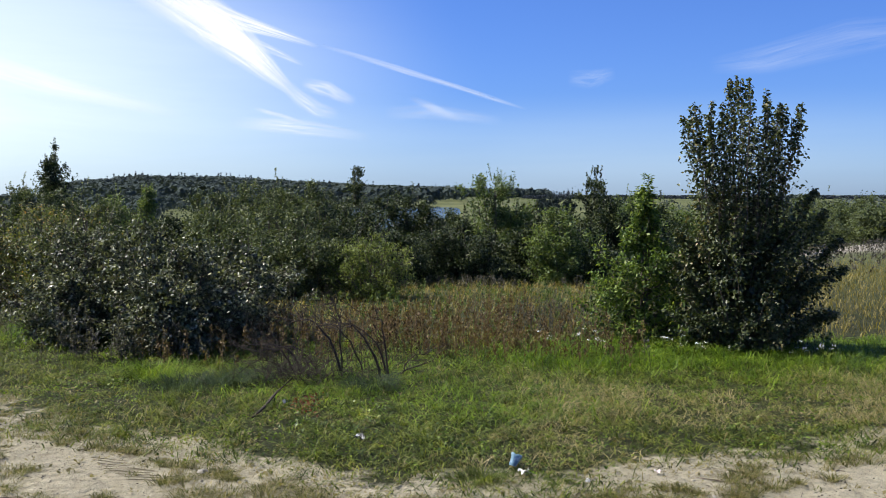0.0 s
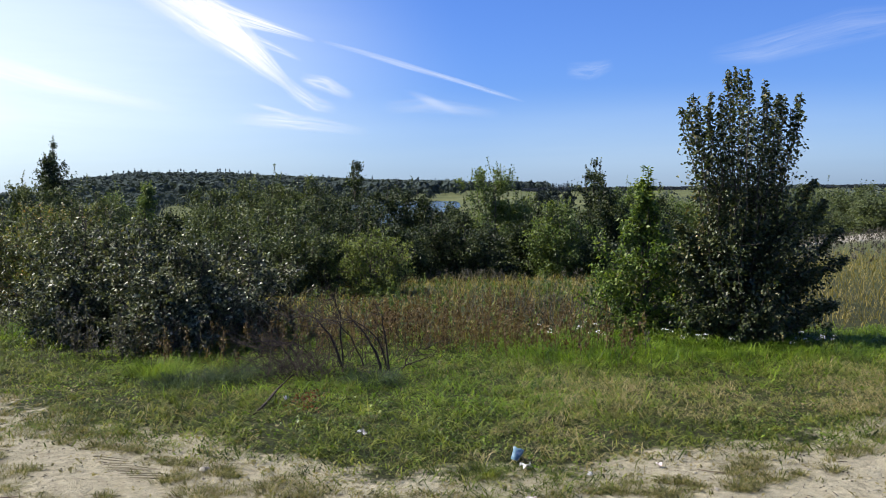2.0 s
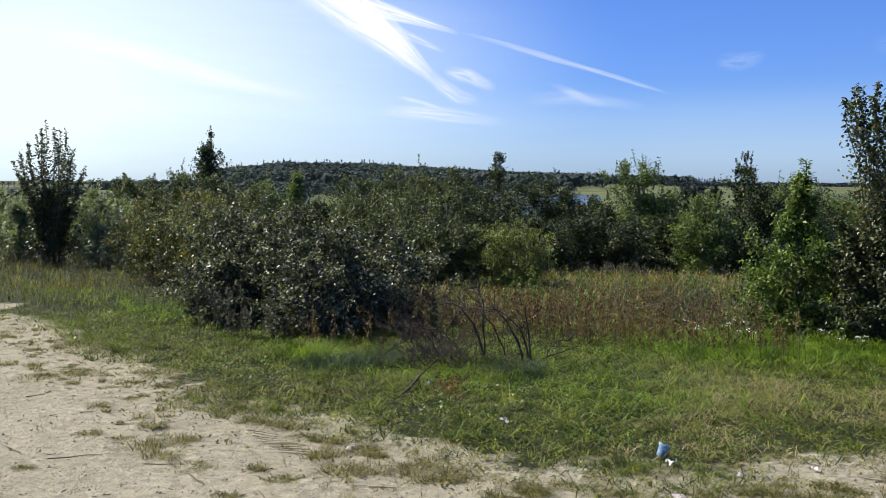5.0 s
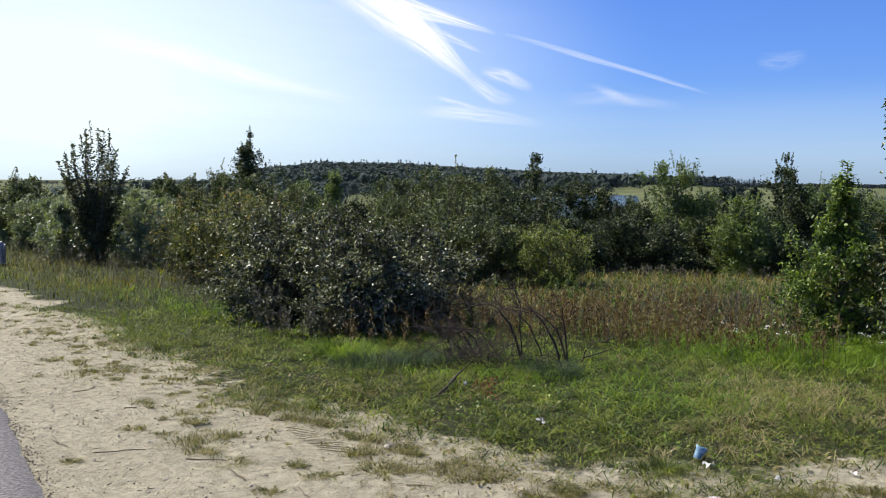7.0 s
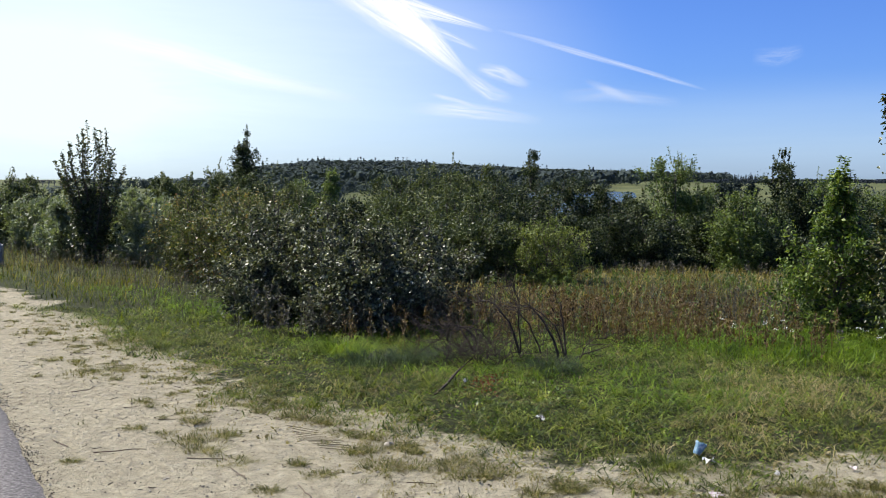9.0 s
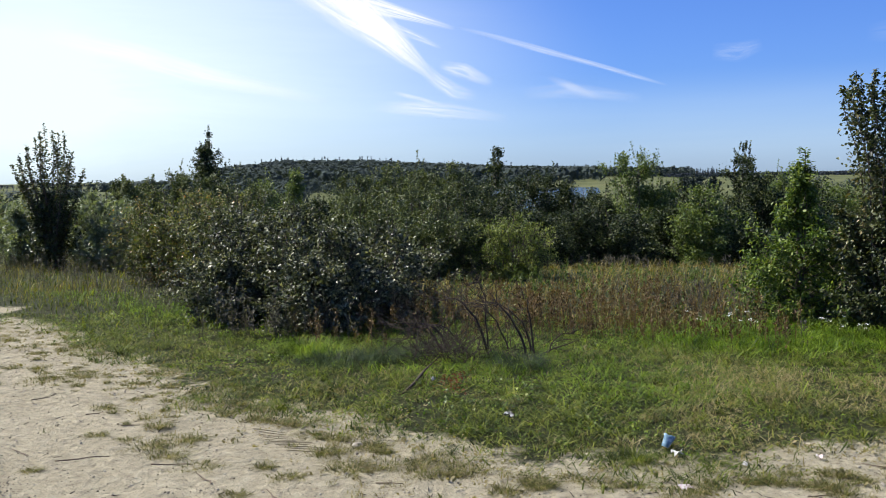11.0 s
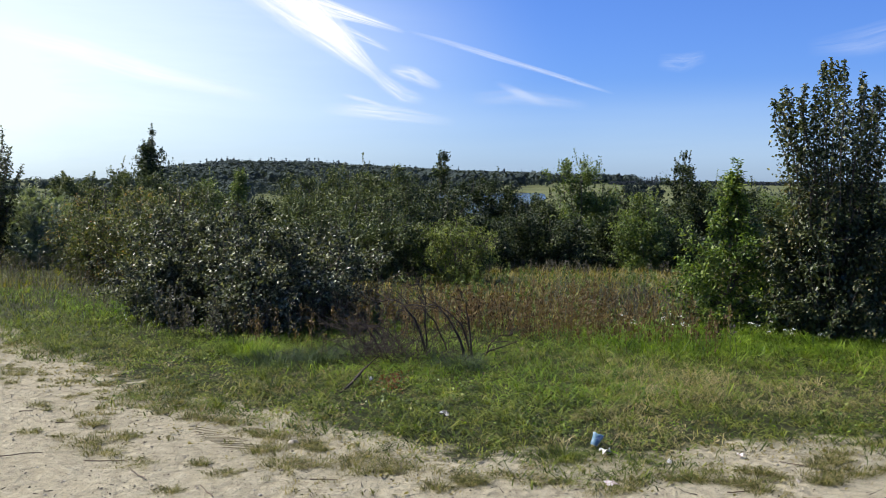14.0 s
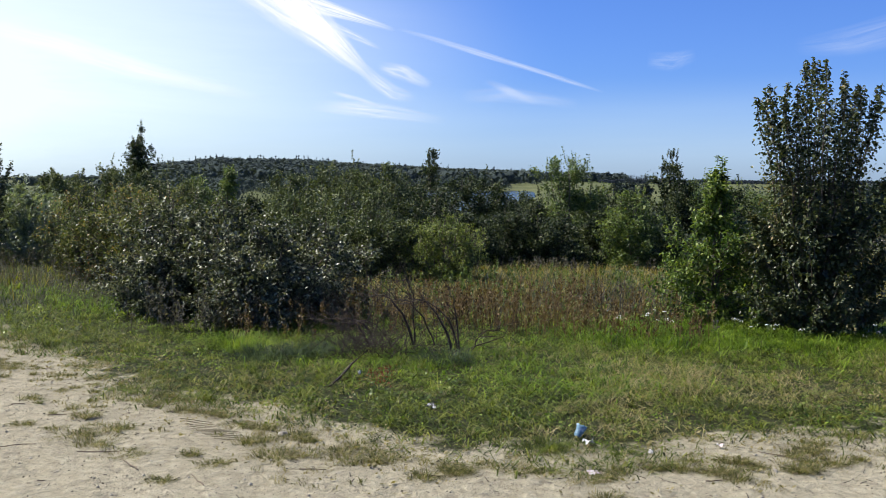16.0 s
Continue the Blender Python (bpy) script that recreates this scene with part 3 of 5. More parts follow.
# ---- plants ----
def skeleton_plant(H, R, prof, stems=5, twigs=260, per=14, leaf=(0.05, 0.032), lift=0.25, droop=0.0, shoots=0, shoot_len=0.35, spread=0.75, jitter=1.0, low=0.06,
                   simple=False, lobes=0.22, stem_r=0.018, lean=0.0, bough_n=0, leader=0, wood_step=2, core=1100, spikes=0):
    """Stems, twigs and leaves of a shrub or young tree, standing at its own origin: boughs reach the outline, twigs and leaves gather round them."""
    stem_bags, wood, leaf_bag = [], Bag(), Bag()
    k1, k2, ph = rng.integers(2, 4), rng.integers(4, 7), rng.uniform(0, 6.28, 3)
    paths, angles = [], []
    for i in range(stems):
        a = 2 * np.pi * (i + rng.uniform(-0.3, 0.3)) / stems
        h = H * (0.97 if i == 0 else rng.uniform(0.6, 0.93))
        out = 0.05 * R if i == 0 else R * spread * rng.uniform(0.35, 0.8) * prof(0.75)
        u = np.linspace(0, 1, 8)[:, None]
        base = np.array([np.cos(a), np.sin(a), 0]) * R * 0.08 * rng.uniform(0, 1)
        top = np.array([np.cos(a) * out + lean * H, np.sin(a) * out, h])
        p = base + (top - base) * np.concatenate([u ** 1.1, u ** 1.1, u], 1)
        p[1:-1, :2] += rng.normal(0, 0.03 * R, (6, 2))
        p[0, 2] = -0.05
        stem_bags.append(Bag())
        tube(stem_bags[-1], p, stem_r * (1.3 if i == 0 else 0.9), 0.004)
        paths.append(p)
        angles.append(a)
    P, T, N = [], [], []
    nb = bough_n or max(14, twigs // 11)
    each = max(3, twigs // nb)
    for j in range(nb):
        while True:
            h = low + (1 - low) * rng.uniform(0, 1)
            if rng.uniform(0, 1.2) < prof(h) + 0.02 and h < 0.97:
                break
        ang = rng.uniform(0, 2 * np.pi)
        lobe = 1 + lobes * (np.sin(k1 * ang + ph[0] + 5 * h) + np.sin(k2 * ang + ph[1] - 7 * h)) * 0.7
        rad = R * prof(h) * lobe * (rng.uniform(0.72, 1.04) if j % 4 else rng.uniform(0.15, 0.7))
        tip = np.array([np.cos(ang) * rad + lean * h * H, np.sin(ang) * rad, h * H])
        i = 0 if rng.uniform(0, 1) < 0.2 else int(np.argmin([abs((ang - q + np.pi) % (2 * np.pi) - np.pi) for q in angles]))
        p = paths[i]
        f = float(np.interp(max(0.04 * H, h * H - (lift + 0.25) * rad), p[:, 2], np.arange(8)))
        i0 = min(int(f), 6)
        a0 = p[i0] + (p[i0 + 1] - p[i0]) * (f - i0)
        w = np.linspace(0, 1, 5)[:, None]
        q = a0 + (tip - a0) * w + np.array([0, 0, -0.1 * lift * rad]) * np.sin(np.pi * w) + rng.normal(0, 0.02 * R, (5, 3)) * w
        tube(wood, q, stem_r * 0.42, 0.003, 4)
        axis = unit(tip - a0)
        for _ in range(each):
            g = rng.uniform(0.3, 1.0) * 4
            g0 = min(int(g), 3)
            b0 = q[g0] + (q[g0 + 1] - q[g0]) * (g - g0)
            d = unit(axis * 0.7 + rng.normal(0, 0.62, 3) + np.array([0, 0, 0.35 * lift]))
            ln = R * rng.uniform(0.12, 0.34) * min(1.0, 0.25 + 0.85 * prof(h))
            b1 = b0 + d * ln
            b1[2] = max(b1[2], 0.02)
            if _ % wood_step == 0:
                tube(wood, [b0, 0.5 * (b0 + b1) + rng.normal(0, 0.01, 3), b1], stem_r * 0.16, 0.0018, 3)
            s = rng.uniform(0.1, 1.05, per)[:, None]
            P.append(b0 + (b1 - b0) * s + rng.normal(0, leaf[0] * jitter * 0.7, (per, 3)))
            T.append(d * 0.5 + rng.normal(0, 0.55, (per, 3)) + np.array([0, 0, -droop]))
            N.append(np.array([0, 0, 1.0]) + rng.normal(0, 0.55, (per, 3)))
    if leader:
        u = rng.uniform(4.2, 7.0, leader)
        i0 = np.minimum(u.astype(int), 6)
        ga = rng.uniform(0, 6.28, leader)
        P.append(paths[0][i0] + (paths[0][i0 + 1] - paths[0][i0]) * (u - i0)[:, None] + rng.normal(0, leaf[0] * 0.35, (leader, 3)))
        T.append(np.stack([np.cos(ga), np.sin(ga), np.full(leader, 0.45)], 1))
        N.append(np.array([0, 0, 1.0]) + rng.normal(0, 0.4, (leader, 3)))
    for p in paths if spikes else ():
        u = rng.uniform(2.5, 7.0, spikes)
        i0 = np.minimum(u.astype(int), 6)
        ga = rng.uniform(0, 6.28, spikes)
        P.append(p[i0] + (p[i0 + 1] - p[i0]) * (u - i0)[:, None] + rng.normal(0, leaf[0] * 0.5, (spikes, 3)))
        T.append(np.stack([np.cos(ga), np.sin(ga), np.full(spikes, 0.7 - droop)], 1))
        N.append(np.array([0, 0, 1.0]) + rng.normal(0, 0.5, (spikes, 3)))
    for j in range(shoots):
        p = paths[rng.integers(0, stems)]
        a0 = p[rng.integers(5, 8)] + rng.normal(0, 0.1 * R, 3)
        ang = rng.uniform(0, 6.28)
        reach = shoot_len * rng.uniform(0.4, 1.1)
        tip = a0 + np.array([np.cos(ang) * 0.25, np.sin(ang) * 0.25, 1.0]) * reach
        q = a0 + (tip - a0) * np.linspace(0, 1, 4)[:, None]
        tube(wood, q, 0.004, 0.0015, 3)
        n = max(5, int(per * 0.9))
        s = np.linspace(0.1, 1, n)
        ga = np.arange(n) * 2.4 + ang
        P.append(a0 + (tip - a0) * s[:, None])
        T.append(np.stack([np.cos(ga), np.sin(ga), np.full(n, 0.5 - droop)], 1))
        N.append(np.array([0, 0, 1.0]) + rng.normal(0, 0.4, (n, 3)))
    # larger leaves added to block light and keep the plant's heart dark
    ch = rng.uniform(0.04, 0.86, core)
    ca = rng.uniform(0, 6.283, core)
    cr = R * np.array([prof(v) for v in ch]) * 0.6 * rng.uniform(0, 1, core) ** 0.5
    cp = np.stack([cr * np.cos(ca) + lean * ch * H, cr * np.sin(ca), ch * H], 1)
    leaves(leaf_bag, cp, rng.normal(0, 1, (core, 3)), rng.normal(0, 1, (core, 3)), leaf[0] * 1.45, leaf[1] * 1.5, simple or True)
    P, T, N = np.concatenate(P), np.concatenate(T), np.concatenate(N)
    keep = P[:, 2] > 0.01
    P, T, N = P[keep], T[keep], N[keep]
    sc = rng.uniform(0.65, 1.25, len(P))
    leaves(leaf_bag, P, T, N, leaf[0] * sc, leaf[1] * sc, simple)
    return stem_bags, wood, leaf_bag


def dome(h):
    return float(np.interp(h, [0, 0.12, 0.35, 0.6, 0.8, 0.92, 1.0], [0.5, 0.72, 0.98, 1.0, 0.78, 0.48, 0.16]))


def hollow(h):
    return float(np.interp(h, [0, 0.15, 0.3, 0.5, 0.7, 0.85, 1.0], [0.3, 0.5, 0.85, 1.05, 0.95, 0.62, 0.15]))


def overhang(h):
    return float(np.interp(h, [0, 0.2, 0.35, 0.5, 0.75, 0.9, 1.0], [0.35, 0.5, 0.8, 1.02, 0.95, 0.62, 0.2]))


def spire(h):
    return max(0.05, (1 - h) ** 0.75 * 1.05)


def birch_spire(h):
    return float(np.interp(h, [0, 0.2, 0.5, 0.7, 0.85, 0.95, 1.0], [0.9, 0.95, 0.78, 0.55, 0.3, 0.12, 0.03]))


def spire_over_bush(h):
    return float(np.interp(h, [0, 0.1, 0.3, 0.5, 0.6, 0.68, 0.8, 0.9, 1.0], [0.6, 0.95, 1.05, 0.9, 0.62, 0.26, 0.12, 0.06, 0.02]))


def column(h):
    return 1.0 if h < 0.3 else max(0.12, 1.05 - 0.9 * (h - 0.2) ** 1.5)


def fan(h):
    return float(np.interp(h, [0, 0.25, 0.5, 0.62, 0.78, 0.9, 1.0], [0.45, 0.7, 1.0, 0.95, 0.45, 0.15, 0.05]))


def plant(name, x, y, H, R, prof, material, label, category, group="", **kw):
    t = thing(name, x, y, float(lie(x, y)) - 0.01, label, category, group)
    stem_bags, wood, lv = skeleton_plant(H, R, prof, **kw)
    for i, sb in enumerate(stem_bags):
        part("trunk" if category == "tree" and i == 0 else "stem", sb.mesh("stem", BARK, True), t)
    tagged(part("branchwork", wood.mesh("branchwork", BARK, True), t), kind="stuff")
    tagged(part("crown", lv.mesh("crown", material), t), kind="stuff")
    return t


def fan_tree(name, x, y, tips, width, shoots, each, leaf, hug, material, label, skirt, limbs=(), droop=0.6, bare=0.22, thick=0.016):
    """A young tree of many steep shoots: tips gives each shoot's height and width the half width of the fan at a height; a leafy skirt and side limbs below."""
    t = thing(name, x, y, float(lie(x, y)) - 0.01, label, "tree")
    stem_bags, wood, lv = skeleton_plant(**skirt)
    P, T = [], []
    for i in range(shoots):
        sgn = float(np.clip(-1 + 2 * (i + rng.uniform(0.1, 0.9)) / shoots, -1, 1))
        back = rng.normal(0, 0.4)
        h = tips(sgn) * rng.uniform(0.93, 1.03)
        u = np.linspace(0, 1, 9)
        w = np.array([width(v * h) for v in u])
        p = np.stack([sgn * w + np.r_[0, rng.normal(0, 0.02, 8)], back * 0.62 * w, u * h], 1)
        p[0, 2] = -0.04
        if i % 3 == 0:
            stem_bags.append(Bag())
        tube(stem_bags[-1] if i % 3 == 0 else wood, p, thick * (0.9 if i % 3 == 0 else 0.6), 0.0025, 5)
        g = (bare + (1 - bare) * rng.uniform(0, 1, each) ** 0.9) * 8
        g0 = np.minimum(g.astype(int), 7)
        axis = p[g0] + (p[g0 + 1] - p[g0]) * (g - g0)[:, None]
        loose = hug * np.interp(g / 8, [0, 0.5, 0.8, 0.9, 1], [1.9, 1.8, 1.3, 0.5, 0.22])
        P.append(axis + rng.normal(0, 1, (each, 3)) * loose[:, None])
        a = rng.uniform(0, 6.283, each)
        T.append(np.stack([np.cos(a), np.sin(a), rng.normal(0.25, 0.5, each) - droop], 1))
    for x0, z0, x1, z1, y1 in limbs:
        u = np.linspace(0, 1, 7)
        p = np.stack([x0 + (x1 - x0) * u, y1 * u, z0 + (z1 - z0) * u ** 1.35], 1) + rng.normal(0, 0.012, (7, 3))
        tube(wood, p, 0.011, 0.0025, 5)
        for j in range(2):
            k = each
            g = (0.25 + 0.75 * rng.uniform(0, 1, k)) * 6
            g0 = np.minimum(g.astype(int), 5)
            P.append(p[g0] + (p[g0 + 1] - p[g0]) * (g - g0)[:, None] + rng.normal(0, 1, (k, 3)) * (hug * np.interp(g / 6, [0, 0.7, 1], [1.9, 1.2, 0.35]))[:, None])
            a = rng.uniform(0, 6.283, k)
            T.append(np.stack([np.cos(a), np.sin(a), rng.normal(0.2, 0.5, k) - droop], 1))
    P, T = np.concatenate(P), np.concatenate(T)
    sc = rng.uniform(0.65, 1.25, len(P))
    leaves(lv, P, T, np.array([0, 0, 1.0]) + rng.normal(0, 0.6, P.shape), leaf[0] * sc, leaf[1] * sc)
    for i, sb in enumerate(stem_bags):
        part("trunk" if i == 0 else "stem", sb.mesh("stem", BARK, True), t)
    tagged(part("branchwork", wood.mesh("branchwork", BARK, True), t), kind="stuff")
    tagged(part("crown", lv.mesh("crown", material), t), kind="stuff")


def pear_skirt(h):
    return float(np.interp(h, [0, 0.1, 0.3, 0.55, 0.75, 0.9, 1.0], [0.62, 0.92, 1.02, 0.98, 0.78, 0.6, 0.4]))


fan_tree("pear_tree", 3.07, 9.75, lambda q: 2.93 - 1.0 * abs(q + 0.1) if abs(q + 0.1) < 0.2 else 2.6 - 0.1 * abs(q) + 0.09 * math.sin(23 * q),
         lambda z: float(np.interp(z, [0, 0.4, 1.0, 1.4, 1.76, 2.05, 2.3, 2.5, 2.9], [0.14, 0.34, 0.44, 0.42, 0.46, 0.57, 0.64, 0.65, 0.6])), 40, 380, (0.04, 0.027), 0.046, LEAF_PEAR, "dark bushy wild pear tree with upright shoots",
         dict(H=1.5, R=0.72, prof=pear_skirt, stems=6, twigs=1100, per=13, core=2200, leaf=(0.038, 0.025), lift=0.8, droop=0.6, bough_n=90, spread=0.9, lobes=0.14),
         limbs=((0.2, 0.9, 0.74, 1.68, 0.0), (0.25, 0.8, 0.8, 1.45, -0.15), (0.3, 0.6, 1.05, 1.16, 0.1), (0.3, 0.5, 1.02, 0.9, -0.1), (0.3, 0.45, 0.9, 0.75, 0.2), (0.3, 0.25, 0.92, 0.42, -0.2), (-0.2, 0.7, -0.68, 1.25, 0.0), (-0.2, 0.5, -0.72, 0.95, -0.1)))
plant("ash_sapling", 2.2, 10.3, 1.85, 0.62, spire_over_bush, LEAF_ASH, "bright green leafy sapling with a slender leader", "tree",
      stems=6, twigs=860, per=15, leaf=(0.045, 0.022), lift=0.3, droop=0.3, shoots=14, shoot_len=0.16, lobes=0.24, leader=260)
for x, y, H, R in ((-4.04, 10.7, 1.29, 0.62), (-3.34, 10.35, 1.33, 0.52), (-2.6, 9.9, 1.1, 0.5), (-2.17, 10.5, 1.06, 0.5), (-2.8, 9.55, 0.8, 0.46), (-4.0, 10.1, 0.76, 0.4)):
    plant("apple_shrub", x, y, H * 1.04, R * 1.35, hollow, LEAF_APPLE, "dense shrub with glossy grey-green oval leaves", "bush", "roadside shrubs",
          stems=7, twigs=560, per=14, core=1100, leaf=(0.036, 0.024), lift=0.35, droop=0.15, shoots=26, shoot_len=0.24, lobes=0.4)
for x, y, H, R in ((-6.61, 14.2, 1.4, 0.6), (-5.75, 13.6, 1.45, 0.55), (-4.9, 12.9, 1.37, 0.5), (-6.5, 13.7, 0.96, 0.45), (-5.3, 13.0, 1.0, 0.5)):
    plant("rusty_shrub", x, y, H * 1.08, R * 1.4, dome, LEAF_RED, "shrub turning rusty red at its tips", "bush", "roadside shrubs",
          stems=7, twigs=560, per=15, simple=True, leaf=(0.034, 0.023), lift=0.3, shoots=18, shoot_len=0.2, lobes=0.28)
plant("willow_bush", -1.15, 15.0, 1.06, 0.74, dome, LEAF_WILLOW, "rounded light olive willow bush at meadow's edge", "bush",
      stems=8, twigs=800, per=17, leaf=(0.042, 0.018), lift=0.5, shoots=14, shoot_len=0.16, lobes=0.14, simple=True)
DARK_BUSHES = ((-5.14, 21, 1.87, 0.54), (-4.56, 21.6, 2.06, 0.58), (-3.98, 22.2, 2.18, 0.59), (-3.37, 23, 2.3, 0.5), (-4.3, 18.2, 1.46, 0.62), (-3.42, 18.4, 1.52, 0.62), (-2.74, 17.6, 1.43, 0.51), (-2.36, 18.8, 1.41, 0.49),
               (-3.2, 15.6, 1.05, 0.55), (-2.38, 15.1, 1.0, 0.53), (-1.98, 15.3, 0.83, 0.37), (-1.9, 21, 1.71, 0.58), (-1.36, 23, 2.08, 0.6), (-0.66, 23.6, 2.08, 0.62), (-0.04, 23.2, 1.66, 0.44), (0.46, 22.4, 1.58, 0.4),
               (-0.27, 19.6, 1.2, 0.68), (-0.92, 18.6, 0.98, 0.46), (0.39, 19.4, 1.09, 0.55), (1.0, 20.2, 0.98, 0.5), (2.2, 23.4, 1.75, 0.4), (1.85, 20.8, 1.15, 0.4), (3.94, 24.6, 2.51, 0.47), (4.23, 24.2, 1.81, 0.5),
               (3.36, 22.2, 1.25, 0.45), (3.18, 19.2, 0.69, 0.37), (2.9, 21.6, 1.1, 0.5), (-8.06, 22, 1.85, 0.64), (-8.04, 20.2, 1.78, 0.57), (-10.57, 24, 2.17, 0.31), (-12.0, 29, 2.6, 0.55), (-13.07, 33, 2.7, 0.63),
               (-11.65, 23, 1.7, 0.37), (-13.2, 26, 1.9, 0.38), (-11.9, 25, 1.85, 0.33), (-5.43, 19, 1.25, 0.3), (-7.07, 16.4, 1.22, 0.64), (-10.29, 19.5, 1.07, 0.52), (-14.71, 21, 1.63, 0.46), (-15.51, 23, 1.58, 0.35), (-13.89, 19.7, 1.24, 0.43),
               (-4.72, 38, 3.85, 0.64), (5.3, 24.0, 1.6, 0.8))
for n, (x, y, H, R) in enumerate(DARK_BUSHES):
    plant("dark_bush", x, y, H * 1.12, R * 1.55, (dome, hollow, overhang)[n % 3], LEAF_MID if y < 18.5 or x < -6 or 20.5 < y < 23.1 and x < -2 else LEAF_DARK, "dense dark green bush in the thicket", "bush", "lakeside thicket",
          stems=5, twigs=450, per=23, core=700, jitter=1.9, low=0.22, leaf=(0.0015 * y + 0.008, 0.00105 * y + 0.005), lift=0.45, shoots=34, shoot_len=0.26, wood_step=8 if y < 17 else 40, lobes=0.3, simple="far")
for x, y, H, R, pr in ((1.14, 22.3, 2.4, 0.66, column), (1.7, 22.6, 1.98, 0.5, dome), (2.42, 19.5, 1.42, 0.5, dome), (-7.65, 24.5, 2.38, 0.5, spire), (-8.87, 26, 2.17, 0.55, dome), (5.64, 29, 2.32, 0.77, dome), (6.96, 30.5, 2.04, 0.82, dome), (7.86, 31, 1.81, 0.76, dome)):
    plant("young_birch", x, y, H * 1.08, R * 1.5, pr, LEAF_LIGHT, "young light green birch rising from the thicket", "tree", "lakeside thicket",
          stems=6, twigs=520, per=20, core=700, jitter=1.8, leaf=(0.043, 0.029), wood_step=8, lift=0.6, shoots=34, shoot_len=0.36, lobes=0.26, simple="far")
for x, y, H, R in ((-2.86, 31, 4.04, 0.86), (-11.39, 27.8, 3.82, 0.6)):
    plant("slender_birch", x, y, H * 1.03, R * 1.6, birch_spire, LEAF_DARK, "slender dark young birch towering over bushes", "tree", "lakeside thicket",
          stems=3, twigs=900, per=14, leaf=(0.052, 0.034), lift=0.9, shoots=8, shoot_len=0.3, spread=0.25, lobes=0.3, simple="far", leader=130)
fan_tree("wild_plum", -9.75, 16.35, lambda q: 2.62 - 0.95 * abs(q) ** 1.25 + 0.1 * math.sin(31 * q), lambda z: float(np.interp(z, [0, 0.5, 1.0, 1.7, 2.0, 2.6], [0.05, 0.17, 0.36, 0.66, 0.76, 0.85])), 32, 210, (0.05, 0.032), 0.034, LEAF_PEAR,
         "upright dark sapling with many steep branches", dict(H=1.45, R=0.46, prof=dome, stems=4, twigs=300, per=12, core=900, leaf=(0.056, 0.036), lift=1.0, lobes=0.25), droop=0.0, bare=0.3, thick=0.02)
for x, y, H, R in ((-9.15, 17.2, 1.4, 0.55), (-8.36, 16.4, 1.1, 0.44), (-10.13, 18.2, 1.3, 0.44), (-12.42, 19, 1.25, 0.54), (-9.64, 17.6, 1.3, 0.5), (-8.76, 16.7, 0.94, 0.44), (-10.75, 17, 1.06, 0.38), (-11.3, 17.9, 1.1, 0.5), (-13.1, 19.2, 1.1, 0.45)):
    plant("grey_willow", x, y, H * 1.08, R * 1.4, dome, LEAF_PALE, "pale grey-green willow bush beside the road", "bush", "grey willows",
          stems=6, twigs=400, per=15, wood_step=4, core=600, leaf=(0.06, 0.026), lift=0.6, shoots=22, shoot_len=0.22, lobes=0.26, simple="far")
for x, y, H, R in ((17.9, 48.8, 3.1, 2.0), (22.7, 55.6, 3.4, 1.9), (22.7, 51.2, 2.5, 1.7), (25.3, 52.2, 2.5, 1.9), (16.7, 42.9, 2.05, 1.4), (19.4, 42.8, 1.55, 1.25), (25.4, 48.8, 2.0, 1.8), (12.5, 44.0, 2.4, 1.6), (10.0, 40.0, 2.3, 1.5), (14.5, 50.0, 3.0, 1.8)):
    plant("willow_thicket", x, y, H, R, dome, LEAF_SOFT, "soft light green willow thicket past the meadow", "bush", "far willows",
          stems=6, twigs=420, per=18, core=400, jitter=1.8, wood_step=40, leaf=(0.095, 0.058), lift=0.4, shoots=8, shoot_len=0.4, lobes=0.25, simple="far")


# ---- distance ----
def clump_trees(spots, heights, widths, conifer, per, size):
    """Many far trees in one mesh: each a crown of small clumps, a conifer with a bare tip."""
    bag = Bag()
    for (x, y), H, R in zip(spots, heights, widths):
        z0 = float(lie(x, y)) - 0.1
        h = rng.uniform(0, 1, per)
        if conifer:
            rad = R * (1 - h) ** 0.85 * (0.75 + 0.25 * np.cos(h * 40))
            zz = z0 + H * (0.1 + 0.9 * h)
        else:
            th = np.arccos(1 - 1.75 * h)
            rad = R * np.sin(th) * (1 + 0.25 * np.sin(7 * h + x))
            zz = z0 + H * (0.52 + 0.46 * np.cos(th))
        a = rng.uniform(0, 6.283, per)
        rr = rad * rng.uniform(0.55, 1.1, per)
        p = np.stack([x + rr * np.cos(a), y + rr * np.sin(a), zz], 1)
        # each clump lies along the crown's surface
        out = unit(np.stack([np.cos(a) * rr / R, np.sin(a) * rr / R, np.full(per, 0.45) if conifer else np.cos(th)], 1)) + rng.normal(0, 0.22, (per, 3))
        t = np.cross(out, rng.normal(0, 1, (per, 3)))
        s = size * H * rng.uniform(0.6, 1.3, per)
        leaves(bag, p - 0.5 * s[:, None] * unit(t), t, out, s, 0.9 * s, "far")
        if conifer:
            tube(bag, [(x, y, z0 + 0.8 * H), (x, y, z0 + 1.05 * H)], 0.12, 0.01, 3)
    return bag


def ridge(n, x0, x1, y0, y1):
    return np.stack([rng.uniform(x0, x1, n), rng.uniform(y0, y1, n)], 1)


